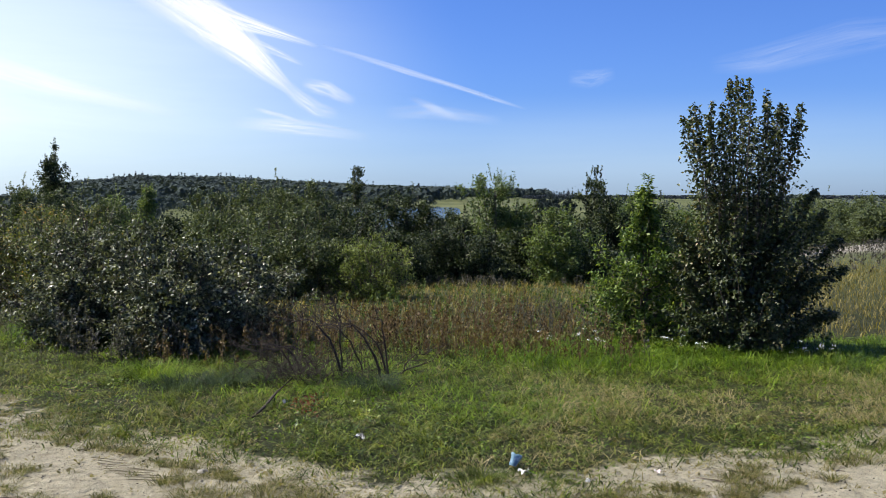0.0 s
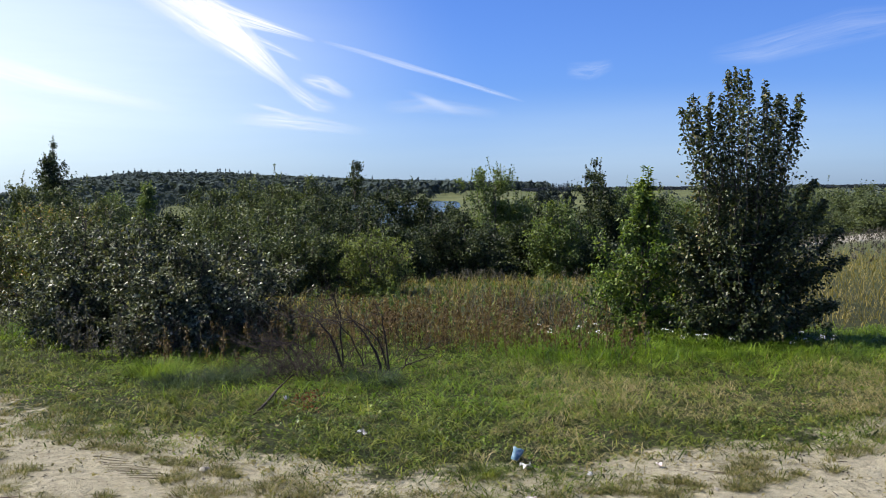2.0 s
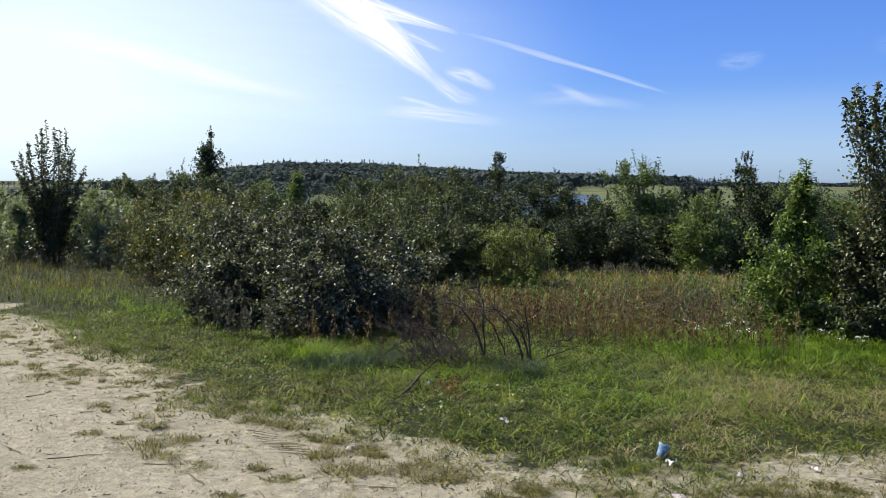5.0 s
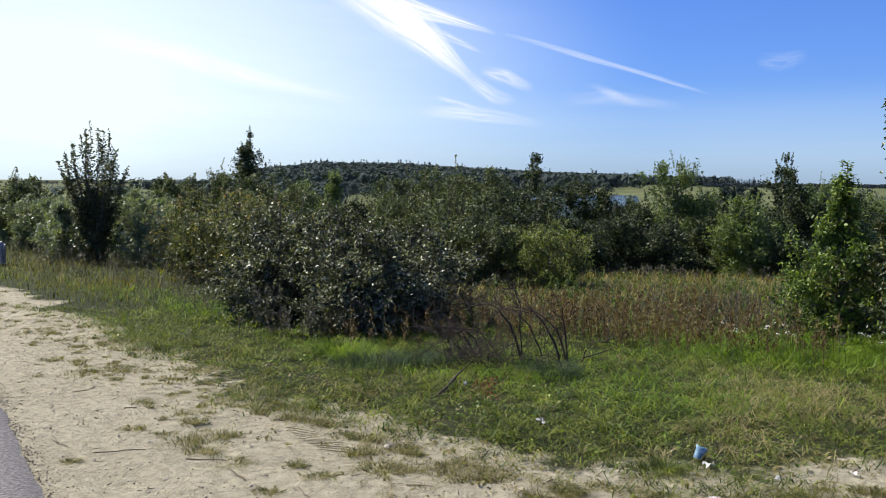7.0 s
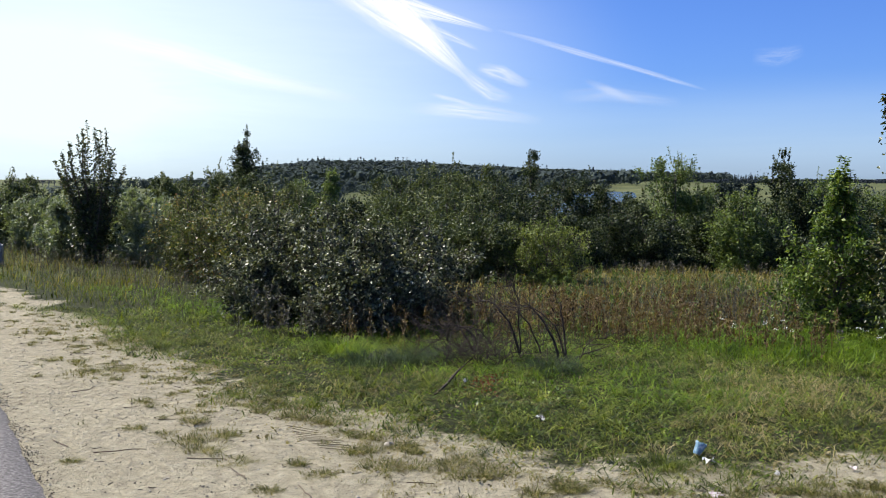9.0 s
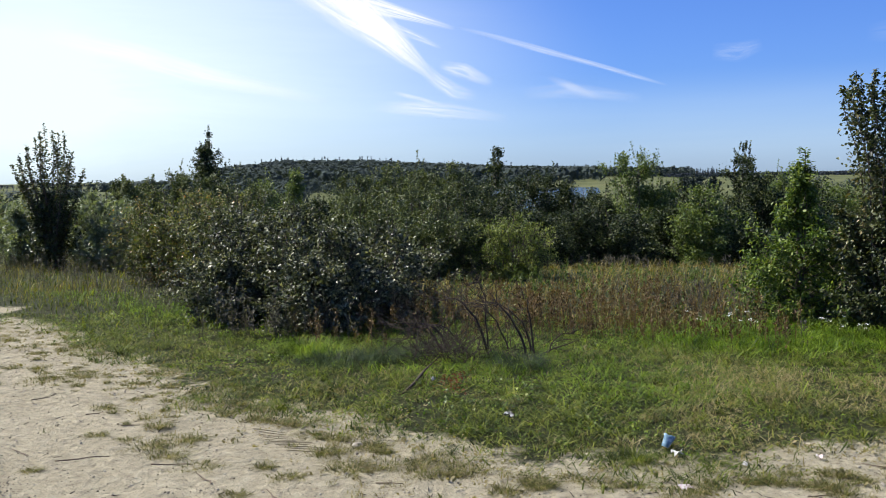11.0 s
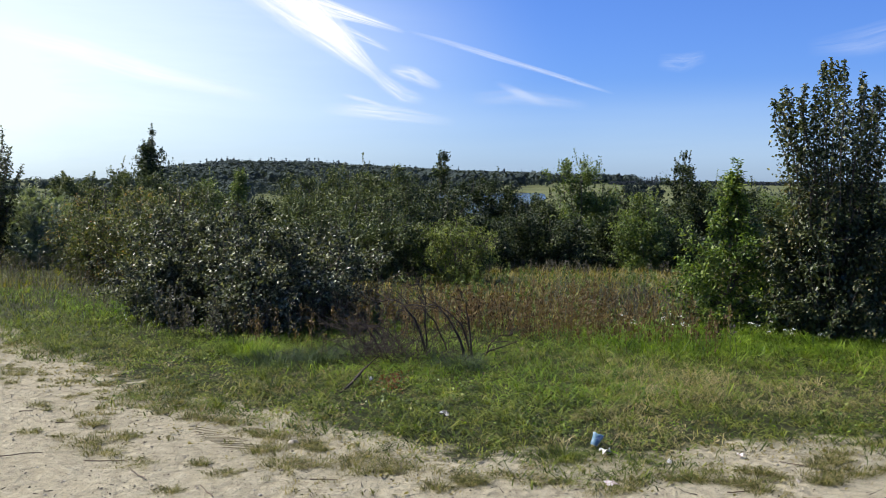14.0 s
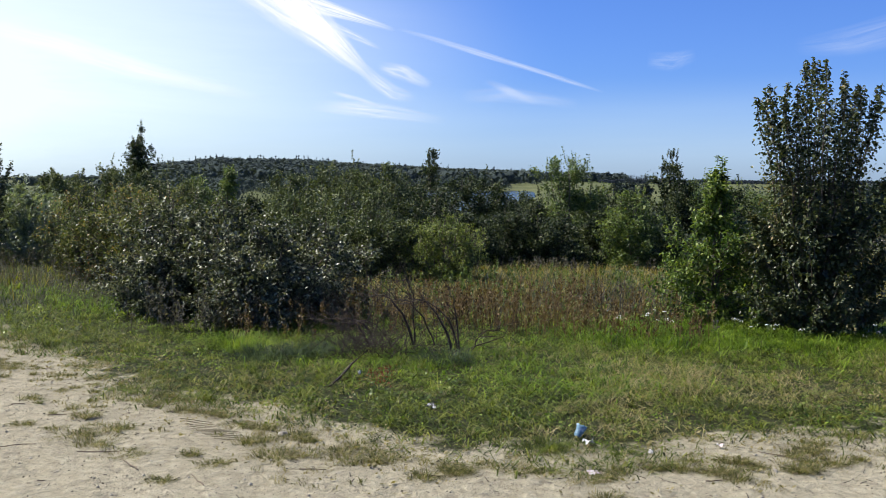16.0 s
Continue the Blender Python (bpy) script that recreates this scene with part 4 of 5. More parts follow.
s = np.concatenate([ridge(1450, -385, 40, 850, 930), ridge(300, -40, 130, 900, 990)])
s = s[s[:, 0] > -0.415 * s[:, 1]]
tagged(new("hill_forest", clump_trees(s, rng.uniform(4, 7.5, len(s)) + 5 * rng.uniform(0, 1, len(s)) ** 6, rng.uniform(1.1, 1.8, len(s)), True, 34, 0.13).mesh("hill_forest", NEEDLE_FAR_HAZED)), "dark spruce forest along the crest of a hill", "forest", kind="stuff")
s = np.concatenate([ridge(2700, -350, 0, 640, 860), ridge(260, -60, 90, 760, 880), ridge(420, -300, 10, 470, 660)])
s = s[s[:, 0] > -0.415 * s[:, 1]]
tagged(new("hill_wood", clump_trees(s, rng.uniform(5, 9, len(s)), rng.uniform(3.2, 5.5, len(s)), False, 42, 0.25).mesh("hill_wood", LEAF_FAR_HAZED)), "round-crowned deciduous wood on the slope of a hill", "forest", kind="stuff")
s = np.concatenate([ridge(1100, 60, 560, 640, 720), ridge(360, -800, -250, 600, 760)])
tagged(new("far_treeline", clump_trees(s, rng.uniform(2.0, 3.4, len(s)) * np.where(s[:, 0] < 0, 0.6, 1), rng.uniform(3, 4.6, len(s)) * np.where(s[:, 0] < 0, 0.5, 1), False, 30, 0.28).mesh("far_treeline", NEEDLE_FAR_HAZED)), "low dark line of trees along the horizon", "forest", kind="stuff")
s = np.concatenate([ridge(260, -170, -20, 240, 420), ridge(160, -90, 0, 240, 420), ridge(80, 40, 150, 95, 300), ridge(150, -75, -12, 95, 240)])
s = s[in_lake(s[:, 0], s[:, 1]) < -4]
bearing = np.degrees(np.arctan2(s[:, 0], s[:, 1]))
s = s[(s[:, 1] > 235) | ~(((bearing > -16.6) & (bearing < -14.4)) | ((bearing > -0.8) & (bearing < 1.6)))]
tagged(new("lakeside_scrub", clump_trees(s, rng.uniform(2.2, 5.2, len(s)), rng.uniform(1.6, 3.4, len(s)), False, 130, 0.13).mesh("lakeside_scrub", LEAF_FAR_HAZED)), "willow scrub around the shores of a lake", "scrub", kind="stuff")

s = np.concatenate([ridge(46, -26, -7, 40, 66), ridge(30, 8, 34, 54, 90), ridge(60, -16, 9, 34, 66)])
bearing = np.degrees(np.arctan2(s[:, 0], s[:, 1]))
s = s[~(((bearing > -16.6) & (bearing < -14.4)) | ((bearing > -0.8) & (bearing < 1.6)))]
tagged(new("shore_willows", clump_trees(s, rng.uniform(1.8, 3.2, len(s)), rng.uniform(1.4, 2.4, len(s)), False, 280, 0.09).mesh("shore_willows", LEAF_MID)), "willow scrub on the near shore of a lake", "scrub", kind="stuff")


def far_tree(x, y, H, R, label):
    t = thing("field_tree", x, y, float(lie(x, y)) - 0.05, label, "tree")
    stem_bags, wood, lv = skeleton_plant(H, R, dome, stems=1, twigs=200, per=12, core=300, leaf=(0.3, 0.2), lift=0.3, wood_step=10, simple="far", lobes=0.2, stem_r=0.12)
    part("trunk", stem_bags[0].mesh("trunk", BARK, True), t)
    tagged(part("branchwork", wood.mesh("branchwork", BARK, True), t), kind="stuff")
    tagged(part("crown", lv.mesh("crown", LEAF_FAR_HAZED), t), kind="stuff")


far_tree(24.2, 210, 5.2, 2.3, "round lone tree in a far meadow")
far_tree(28.2, 214, 4.2, 1.5, "small round tree in a far meadow")
far_tree(22.6, 216, 4.8, 1.6, "dark narrow tree in a far meadow")


def build_fence():
    t = thing("field_fence", -122.5, 183, float(lie(-122.5, 183)), "distant wooden fence on a green rise", "fence")
    for i in range(9):
        x = -4.5 + i * 1.1
        b = Bag()
        z = float(lie(-122.5 + x, 183 + x * 0.4)) - float(lie(-122.5, 183))
        tube(b, [(x, x * 0.4, z - 0.2), (x, x * 0.4, z + 1.3)], 0.09, 0.08, 6)
        part("post", b.mesh("post", SHED), t)
    for h in (0.65, 1.2):
        b = Bag()
        xs = np.linspace(-4.6, 4.4, 10)
        zs = lie(-122.5 + xs, 183 + xs * 0.4) - float(lie(-122.5, 183)) + h
        tube(b, np.stack([xs, xs * 0.4, zs], 1), 0.07, 0.07, 4)
        part("rail", b.mesh("rail", SHED), t)


build_fence()


def build_shed():
    x, y = -116.5, 187.5
    t = thing("shed", x, y, float(lie(x, y)), "small dark shed with a pitched roof", "shed")
    b = Bag().add([(-1.5, -1, -0.2), (1.5, -1, -0.2), (1.5, 1, -0.2), (-1.5, 1, -0.2), (-1.5, -1, 0.7), (1.5, -1, 0.7), (1.5, 1, 0.7), (-1.5, 1, 0.7)], [(0, 1, 5, 4), (1, 2, 6, 5), (2, 3, 7, 6), (3, 0, 4, 7)])
    part("wall", b.mesh("wall", SHED), t)
    b = Bag().add([(-1.8, -1.3, 0.6), (-1.8, 1.3, 0.6), (1.8, 1.3, 1.9), (1.8, -1.3, 1.9), (-1.8, -1.3, 0.7), (-1.8, 1.3, 0.7), (1.8, 1.3, 2.0), (1.8, -1.3, 2.0)],
                  [(0, 1, 2, 3), (4, 7, 6, 5), (0, 3, 7, 4), (1, 5, 6, 2), (0, 4, 5, 1), (3, 2, 6, 7)])
    part("roof", b.mesh("roof", SHED), t)


build_shed()
for x, y in ((-124, 205), (-120, 210)):
    t = thing("utility_pole", x, y, float(lie(x, y)), "thin wooden utility pole on the far rise", "pole", "utility poles")
    b = Bag()
    tube(b, [(0, 0, -0.3), (0, 0, 4.2)], 0.08, 0.06, 6)
    post = part("post", b.mesh("post", SHED), t)
    b = Bag()
    tube(b, [(-0.5, 0, 3.9), (0.5, 0, 3.9)], 0.05, 0.05, 4)
    part("crossarm", b.mesh("crossarm", SHED), post)


# ---- grass ----
def scatter(n, x0, x1, y0, y1):
    return rng.uniform(x0, x1, n), rng.uniform(y0, y1, n)


def sward(name, material, label, n, box, chance, height, width, lean=(0.2, 0.9), clump=0):
    x, y = scatter(n, *box)
    keep = rng.uniform(0, 1, n) < chance(x, y)
    x, y = x[keep], y[keep]
    if clump:
        x, y = np.repeat(x, clump), np.repeat(y, clump)
        a, r = rng.uniform(0, 6.283, len(x)), 0.04 * rng.uniform(0, 1, len(x)) ** 0.5
        x, y = x + r * np.cos(a), y + r * np.sin(a)
    k = len(x)
    p = np.stack([x, y, lie(x, y) - 0.005], 1)
    patch = np.maximum(0.2, 0.75 + 0.25 * wave(x, y, 2.3, 11) + 0.36 * wave(x, y, 9.1, 12) + 0.5 * wave(x, y, 27.0, 13))
    b = Bag()
    blades(b, p, height * patch * rng.uniform(0.3, 1.15, k) ** 1.3 * 1.25, width * rng.uniform(0.5, 1.3, k), rng.uniform(*lean, k), rng.uniform(0, 6.283, k))
    return tagged(new(name, b.mesh(name, material)), label, "grass", kind="stuff")


def in_view(x, y):
    """Keeps the strip that the walk looks over, wide enough for every turn."""
    return (x > -0.98 * y - 0.6) & (x < 0.58 * y + 0.5)


def wear(x, y):
    return 0.5 + 0.5 * wave(x, y, 2.7, 14)


def mowed(x, y):
    s = sandy(x, y)
    clot = 0.36 + 0.64 * smooth(-0.4, 0.4, wave(x, y, 29.0, 15) + 0.7 * wave(x, y, 9.3, 16) + 0.4 * wave(x, y, 3.1, 17))
    return smooth(0.35, -0.4, s + 0.5 * (wear(x, y) - 0.5)) * clot * in_view(x, y)


def lush(x, y):
    s = sandy(x, y)
    return smooth(-1.0, -2.2, s) * in_view(x, y) * smooth(10.9, 10.0, y - 0.9 * np.maximum(0, -x - 4)) * (0.35 + 0.65 * smooth(-0.2, 0.4, wave(x, y, 1.7, 9)))


sward("grass", GRASS, "short green roadside grass thinning towards sand", 270000, (-10, 6.5, 4.7, 10.6), mowed, 0.062, 0.0074, (0.9, 3.2))
sward("lush_grass", GRASS_LUSH, "lush bright green grass below the bushes", 130000, (-9, 8.5, 6.2, 12.6), lush, 0.105, 0.0068, (0.9, 2.8))
sward("bright_grass", GRASS_LUSH, "fresh bright green grass in front of the pear tree", 110000, (-1, 7.5, 7.9, 10.5), lambda x, y: in_view(x, y) * smooth(0.2, 1.6, x) * smooth(8.1, 8.9, y - 0.1 * x) * smooth(10.4, 9.7, y - 0.06 * x), 0.13, 0.0068, (0.7, 2.4))
sward("grass_clumps", GRASS, "coarser clumps standing up in the grass", 2600, (-10, 6.5, 5.2, 10.4), lambda x, y: mowed(x, y) * smooth(-0.3, 0.5, wave(x, y, 1.3, 61)), 0.12, 0.0055, (1.0, 2.6), clump=26)
sward("dry_grass", GRASS_DRY, "dry straw-coloured blades among green grass", 90000, (-10, 6.5, 4.6, 10.5), lambda x, y: smooth(0.3, -0.5, sandy(x, y)) * in_view(x, y) * (0.12 + 0.55 * smooth(0.1, 0.9, wave(x, y, 1.6, 21))), 0.065, 0.0045, (1.2, 2.8))
sward("mown_hay", HAY, "pale mown hay lying on the grass", 75000, (-0.5, 7, 5.4, 9.0), lambda x, y: smooth(-0.1, -0.5, sandy(x, y)) * in_view(x, y) * smooth(0.0, 1.6, x) * smooth(8.8, 8.0, y) * smooth(-0.3, 0.5, wave(x, y, 1.9, 71) + 0.4 * wave(x, y, 5.3, 72)), 0.1, 0.0035, (1.3, 2.6))
sward("verge_grass", GRASS, "longer grass along the roadside ditch", 52000, (-19, -4, 8.5, 21), lambda x, y: smooth(-0.1, -0.8, sandy(x, y)) * in_view(x, y), 0.11, 0.009, (0.4, 1.5))
sward("verge_straw", GRASS_GOLD, "tawny seeding grass along the roadside ditch", 42000, (-19, -4, 8.5, 21), lambda x, y: smooth(-0.5, -1.4, sandy(x, y)) * in_view(x, y) * smooth(-5.5, -9.0, x) * (0.4 + 0.6 * smooth(-0.3, 0.4, wave(x, y, 1.4, 66))), 0.17, 0.007, (0.2, 1.2))
sward("golden_grass", GRASS_GOLD, "golden late-summer grass of the meadow", 200000, (-3, 21, 9.8, 40), lambda x, y: in_view(x, y) * smooth(9.9, 10.9, y - 0.08 * x + 0.9 * smooth(2.0, 0.5, x)) * smooth(22, 17, y - 0.3 * np.maximum(0, x - 3)), 0.15, 0.008, (0.3, 1.3))


def stray(x, y):
    s = sandy(x, y)
    near = smooth(0.9, -0.1, s) * smooth(0.15, 0.6, wave(x, y, 3.4, 33) * 0.6 + wave(x, y, 9.1, 34) * 0.5)
    return np.maximum(near, smooth(2.2, 0.0, s) * smooth(0.2, 0.75, wave(x, y, 2.4, 31) * 0.5 + wave(x, y, 7.7, 32) * 0.6)) * in_view(x, y)


sward("stray_tufts", GRASS_DRY, "sparse dry tufts on the sandy verge", 5200, (-8, 5, 4.0, 9), stray, 0.05, 0.0038, (0.5, 1.6), clump=16)
sward("stray_green", TUFT, "sparse green tufts on the sandy verge", 5200, (-8, 5, 4.0, 9), stray, 0.05, 0.0038, (0.5, 1.6), clump=16)


def herbs(name, material, label, n, box, chance, size, up):
    """Small broad leaves of clover, plantain and the like."""
    x, y = scatter(n, *box)
    k = rng.uniform(0, 1, n) < chance(x, y)
    x, y = np.repeat(x[k], 4), np.repeat(y[k], 4)
    m = len(x)
    a = rng.uniform(0, 6.283, m)
    p = np.stack([x + 0.02 * np.cos(a), y + 0.02 * np.sin(a), lie(x, y) + rng.uniform(0.005, up, m)], 1)
    b = Bag()
    sz = size * rng.uniform(0.5, 1.4, m)
    leaves(b, p, np.stack([np.cos(a), np.sin(a), rng.uniform(0, 0.9, m)], 1), np.array([0, 0, 1.0]) + rng.normal(0, 0.45, (m, 3)), sz, sz * rng.uniform(0.25, 0.7, m), True)
    tagged(new(name, b.mesh(name, material)), label, "herbs", kind="stuff")


herbs("low_herbs", GRASS_LUSH, "low broad-leaved herbs among the roadside grass", 15000, (-10, 6.5, 4.9, 10.4), lambda x, y: mowed(x, y) * smooth(-0.5, 0.5, wave(x, y, 3.1, 51)), 0.021, 0.05)
herbs("dark_herbs", LEAF_ASH, "dark green clover patches in the grass", 17000, (-10, 6.5, 5.2, 10.4), lambda x, y: mowed(x, y) * smooth(0.1, 0.7, wave(x, y, 2.3, 53)), 0.023, 0.06)
herbs("dry_bits", GRASS_DRY, "dry leaf litter at the edge of the sand", 9000, (-8, 5, 4.1, 9.5), lambda x, y: smooth(1.2, -0.2, sandy(x, y)) * smooth(-1.6, -0.3, sandy(x, y)) * (0.25 + 0.75 * wear(x, y)) * in_view(x, y), 0.026, 0.012)


def tuft(x, y, r, tall, n, label, mats):
    t = thing("grass_tuft", x, y, float(lie(x, y)) - 0.005, label, "grass", "tufts on the sand")
    for name, mtl, k in (("green_grass", mats[0], int(n * 0.7)), ("dry_grass", mats[1], int(n * 0.3))):
        a, q = rng.uniform(0, 6.283, k), r * rng.uniform(0, 1, k) ** 0.7
        q *= 0.7 + 0.45 * np.sin(3 * a + 9 * x) * np.sin(2 * a + 7 * y)
        p = np.stack([q * np.cos(a) * 1.25, q * np.sin(a), np.zeros(k)], 1)
        b = Bag()
        blades(b, p, tall * rng.uniform(0.3, 1.1, k), 0.0036 * rng.uniform(0.7, 1.3, k), rng.uniform(0.7, 2.4, k), a + rng.normal(0, 0.9, k))
        tagged(part(name, b.mesh(name, mtl), t), kind="stuff")


for x, y, r, h in ((-4.94, 7.47, 0.08, 0.07), (-4.7, 7.5, 0.08, 0.07), (-4.33, 7.09, 0.18, 0.08), (-4.15, 7.2, 0.14, 0.07), (-3.37, 6.16, 0.07, 0.08), (-3.06, 5.48, 0.06, 0.07), (-2.76, 5.71, 0.07, 0.1), (-2.44, 5.15, 0.13, 0.1),
                   (-2.6, 5.3, 0.12, 0.09), (-2.42, 5.42, 0.1, 0.09), (-2.15, 4.95, 0.12, 0.06), (-1.79, 4.51, 0.06, 0.06), (-1.8, 4.97, 0.04, 0.09), (-1.59, 4.79, 0.08, 0.07), (-1.3, 4.95, 0.1, 0.08), (-1.16, 5.02, 0.1, 0.08),
                   (-1.7, 5.62, 0.1, 0.05), (-2.79, 6.55, 0.12, 0.06), (-3.5, 7.35, 0.14, 0.09), (-3.09, 4.8, 0.04, 0.06), (-2.85, 5.41, 0.06, 0.05), (-3.21, 6.87, 0.09, 0.07), (-0.76, 5.11, 0.07, 0.06), (-1.28, 5.34, 0.07, 0.05),
                   (0.95, 4.95, 0.09, 0.08), (1.35, 5.0, 0.06, 0.07), (0.2, 4.85, 0.07, 0.06), (-0.1, 4.95, 0.08, 0.05)):
    tuft(x, y, r * 1.4, h * 0.62, int(110 + 1700 * r), "small half-dry grass tuft on sand", (TUFT, GRASS_DRY))
tuft(0.22, 5.28, 0.15, 0.1, 500, "dense dark green grass clump beside litter", (GRASS, GRASS))
tuft(-2.55, 8.35, 0.26, 0.27, 800, "tall fresh green grass clump", (GRASS_LUSH, GRASS))
for x, y, r in ((-2.15, 7.85, 0.3), (-1.75, 8.0, 0.26), (-0.55, 7.75, 0.2), (-1.5, 8.3, 0.25)):
    tuft(x, y, r, 0.2, 600, "coarse grey-green sedge clump", (SEDGE, SEDGE))
g = np.random.default_rng(21)
for i in range(5200):
    x, y = g.uniform(-9.5, 3.2), g.uniform(4.3, 12.5)
    d = float(sandy(x, y))
    if 0.02 < d < (1.5 if x < -3.5 else 1.1 if x < -2.6 else 0.42) and g.uniform(0, 1) < 0.75 - 0.45 * d and x > float(road_side(y)) + 0.5:
        tuft(x, y, g.uniform(0.02, 0.075) if x < -2.6 else g.uniform(0.04, 0.12), g.uniform(0.022, 0.05) if x < -2.6 else g.uniform(0.04, 0.075), int(g.uniform(40, 120)) if x < -2.6 else int(g.uniform(90, 220)), "small olive-brown grass tuft on sand", (TUFT, GRASS_DRY))


# ---- tall weeds ----
def weeds(name, material, label, spots, tall, bits, leaf, fan_out=0.12, head=0.35):
    b = Bag()
    P, T, S = [], [], []
    for x, y in spots:
        H = tall * rng.uniform(0.4, 1.3)
        a = rng.uniform(0, 6.283)
        z = float(lie(x, y)) - 0.01
        top = np.array([x + fan_out * H * np.cos(a), y + fan_out * H * np.sin(a), z + H])
        base = np.array([x, y, z])
        tube(b, [base, base + (top - base) * 0.5 + [0, 0, 0.02], top], 0.0028, 0.0014, 3)
        u = np.where(rng.uniform(0, 1, bits) < 0.55, rng.uniform(1 - head, 1.02, bits), rng.uniform(0.1, 1, bits))
        side = rng.normal(0, 0.045, (bits, 3)) * (1.25 - u)[:, None] * (tall / 0.6)
        P.append(base + (top - base) * u[:, None] + side)
        T.append(side + rng.normal(0, 0.02, (bits, 3)) + [0, 0, 0.03])
    P, T = np.concatenate(P), np.concatenate(T)
    sc = rng.uniform(0.6, 1.5, len(P))
    leaves(b, P, T, np.array([0, 0, 1.0]) + rng.normal(0, 0.6, P.shape), leaf[0] * sc, leaf[1] * sc, True)
    return tagged(new(name, b.mesh(name, material)), label, "weeds", kind="stuff")


def spots_where(n, box, chance):
    x, y = scatter(n, *box)
    k = (rng.uniform(0, 1, n) < chance(x, y)) & in_view(x, y)
    return np.stack([x[k], y[k]], 1)


def weed_zone(x, y):
    return smooth(8.6, 9.6, y + 0.25 * np.abs(x + 0.4)) * smooth(12.6, 10.6, y) * smooth(2.1, 1.3, x - 0.12 * (y - 9)) * smooth(-3.2, -2.0, x + 0.05 * (y - 9))


weeds("brown_weeds", WEED, "tall dry brown weeds in a hollow", spots_where(5200, (-3.4, 4.0, 8.4, 16), lambda x, y: weed_zone(x, y) * (0.55 + 0.45 * wave(x, y, 1.5, 41))), 0.31, 30, (0.028, 0.012))
weeds("seeding_weeds", WEED_GREY, "grey seeding weeds among brown stalks", spots_where(2600, (-3.2, 4.0, 8.4, 15), lambda x, y: weed_zone(x, y) * smooth(0.0, 0.7, wave(x, y, 1.1, 44))), 0.31, 24, (0.022, 0.012))
weeds("meadow_herbs", LEAF_LIGHT, "green herbs scattered through the dry meadow", spots_where(900, (-2, 4, 9.0, 16), lambda x, y: 0.5 * smooth(9.0, 10, y)), 0.22, 20, (0.04, 0.016))
weeds("verge_weeds", WEED_GREY, "hazy grey weeds along the roadside", spots_where(2200, (-17, -4.5, 9, 18), lambda x, y: smooth(-1.0, -2.0, sandy(x, y)) * smooth(-4.5, -3.0, sandy(x, y))), 0.36, 22, (0.024, 0.01))
weeds("field_weeds", WEED_GREY, "pale grey dry weeds of a fallow field", spots_where(2600, (5, 22, 17, 36), lambda x, y: smooth(5, 7.5, x) * smooth(17, 20, y)), 0.22, 10, (0.055, 0.026))
weeds("mugwort", WEED_GREY, "upright mugwort stalks in front of a shrub", np.stack([rng.uniform(-3.9, -2.3, 46), rng.uniform(9.0, 9.35, 46)], 1), 0.42, 42, (0.03, 0.012), 0.05, 0.7)
weeds("meadow_edge_weeds", WEED_GREY, "pale weeds along the edge of the thicket", spots_where(520, (-1.5, 5, 16.2, 18.4), lambda x, y: 0.9 * smooth(-0.2, 0.6, wave(x, y, 2.2, 81))), 0.2, 26, (0.035, 0.016))


def yarrow(x, y, h):
    t = thing("yarrow", x, y, float(lie(x, y)) - 0.01, "yarrow plant with flat white flower heads", "flower", "white flowers")
    b, heads = Bag(), []
    for i in range(2):
        f = Bag()
        a, q = rng.uniform(0, 6.283), rng.uniform(0.02, 0.09)
        top = np.array([q * np.cos(a), q * np.sin(a), h * rng.uniform(0.75, 1.1)])
        tube(b, [(0, 0, 0), top * [0.4, 0.4, 0.55], top], 0.0035, 0.002, 4)
        k = 16
        ang, rr = rng.uniform(0, 6.283, k), 0.017 * rng.uniform(0, 1, k) ** 0.5
        p = top + np.stack([rr * np.cos(ang), rr * np.sin(ang), 0.006 * rng.normal(0, 1, k)], 1)
        leaves(f, p, np.stack([np.cos(ang), np.sin(ang), np.full(k, 0.15)], 1), np.tile([0, 0, 1.0], (k, 1)), 0.0105, 0.0095, True)
        heads.append(f)
    k = 24
    u = rng.uniform(0.05, 0.7, k)
    a = rng.uniform(0, 6.283, k)
    leaves(b, np.stack([0.02 * np.cos(a), 0.02 * np.sin(a), u * h], 1), np.stack([np.cos(a), np.sin(a), np.full(k, 0.4)], 1), np.tile([0, 0, 1.0], (k, 1)), 0.06, 0.014, True)
    stalk = part("stalk", b.mesh("stalk", GRASS), t)
    for f in heads:
        part("flower_head", f.mesh("flower_head", PETAL), stalk, "flat white flower head")


for i in range(11):
    yarrow(rng.uniform(2.1, 3.7), rng.uniform(8.95, 9.35), rng.uniform(0.12, 0.24))
for x, y in ((1.05, 9.2), (1.3, 9.0), (1.42, 9.05), (1.55, 9.1), (1.36, 9.25), (0.9, 9.3), (4.3, 9.2), (4.6, 8.7), (3.5, 8.6), (2.2, 8.4)):
    yarrow(x, y, 0.28)


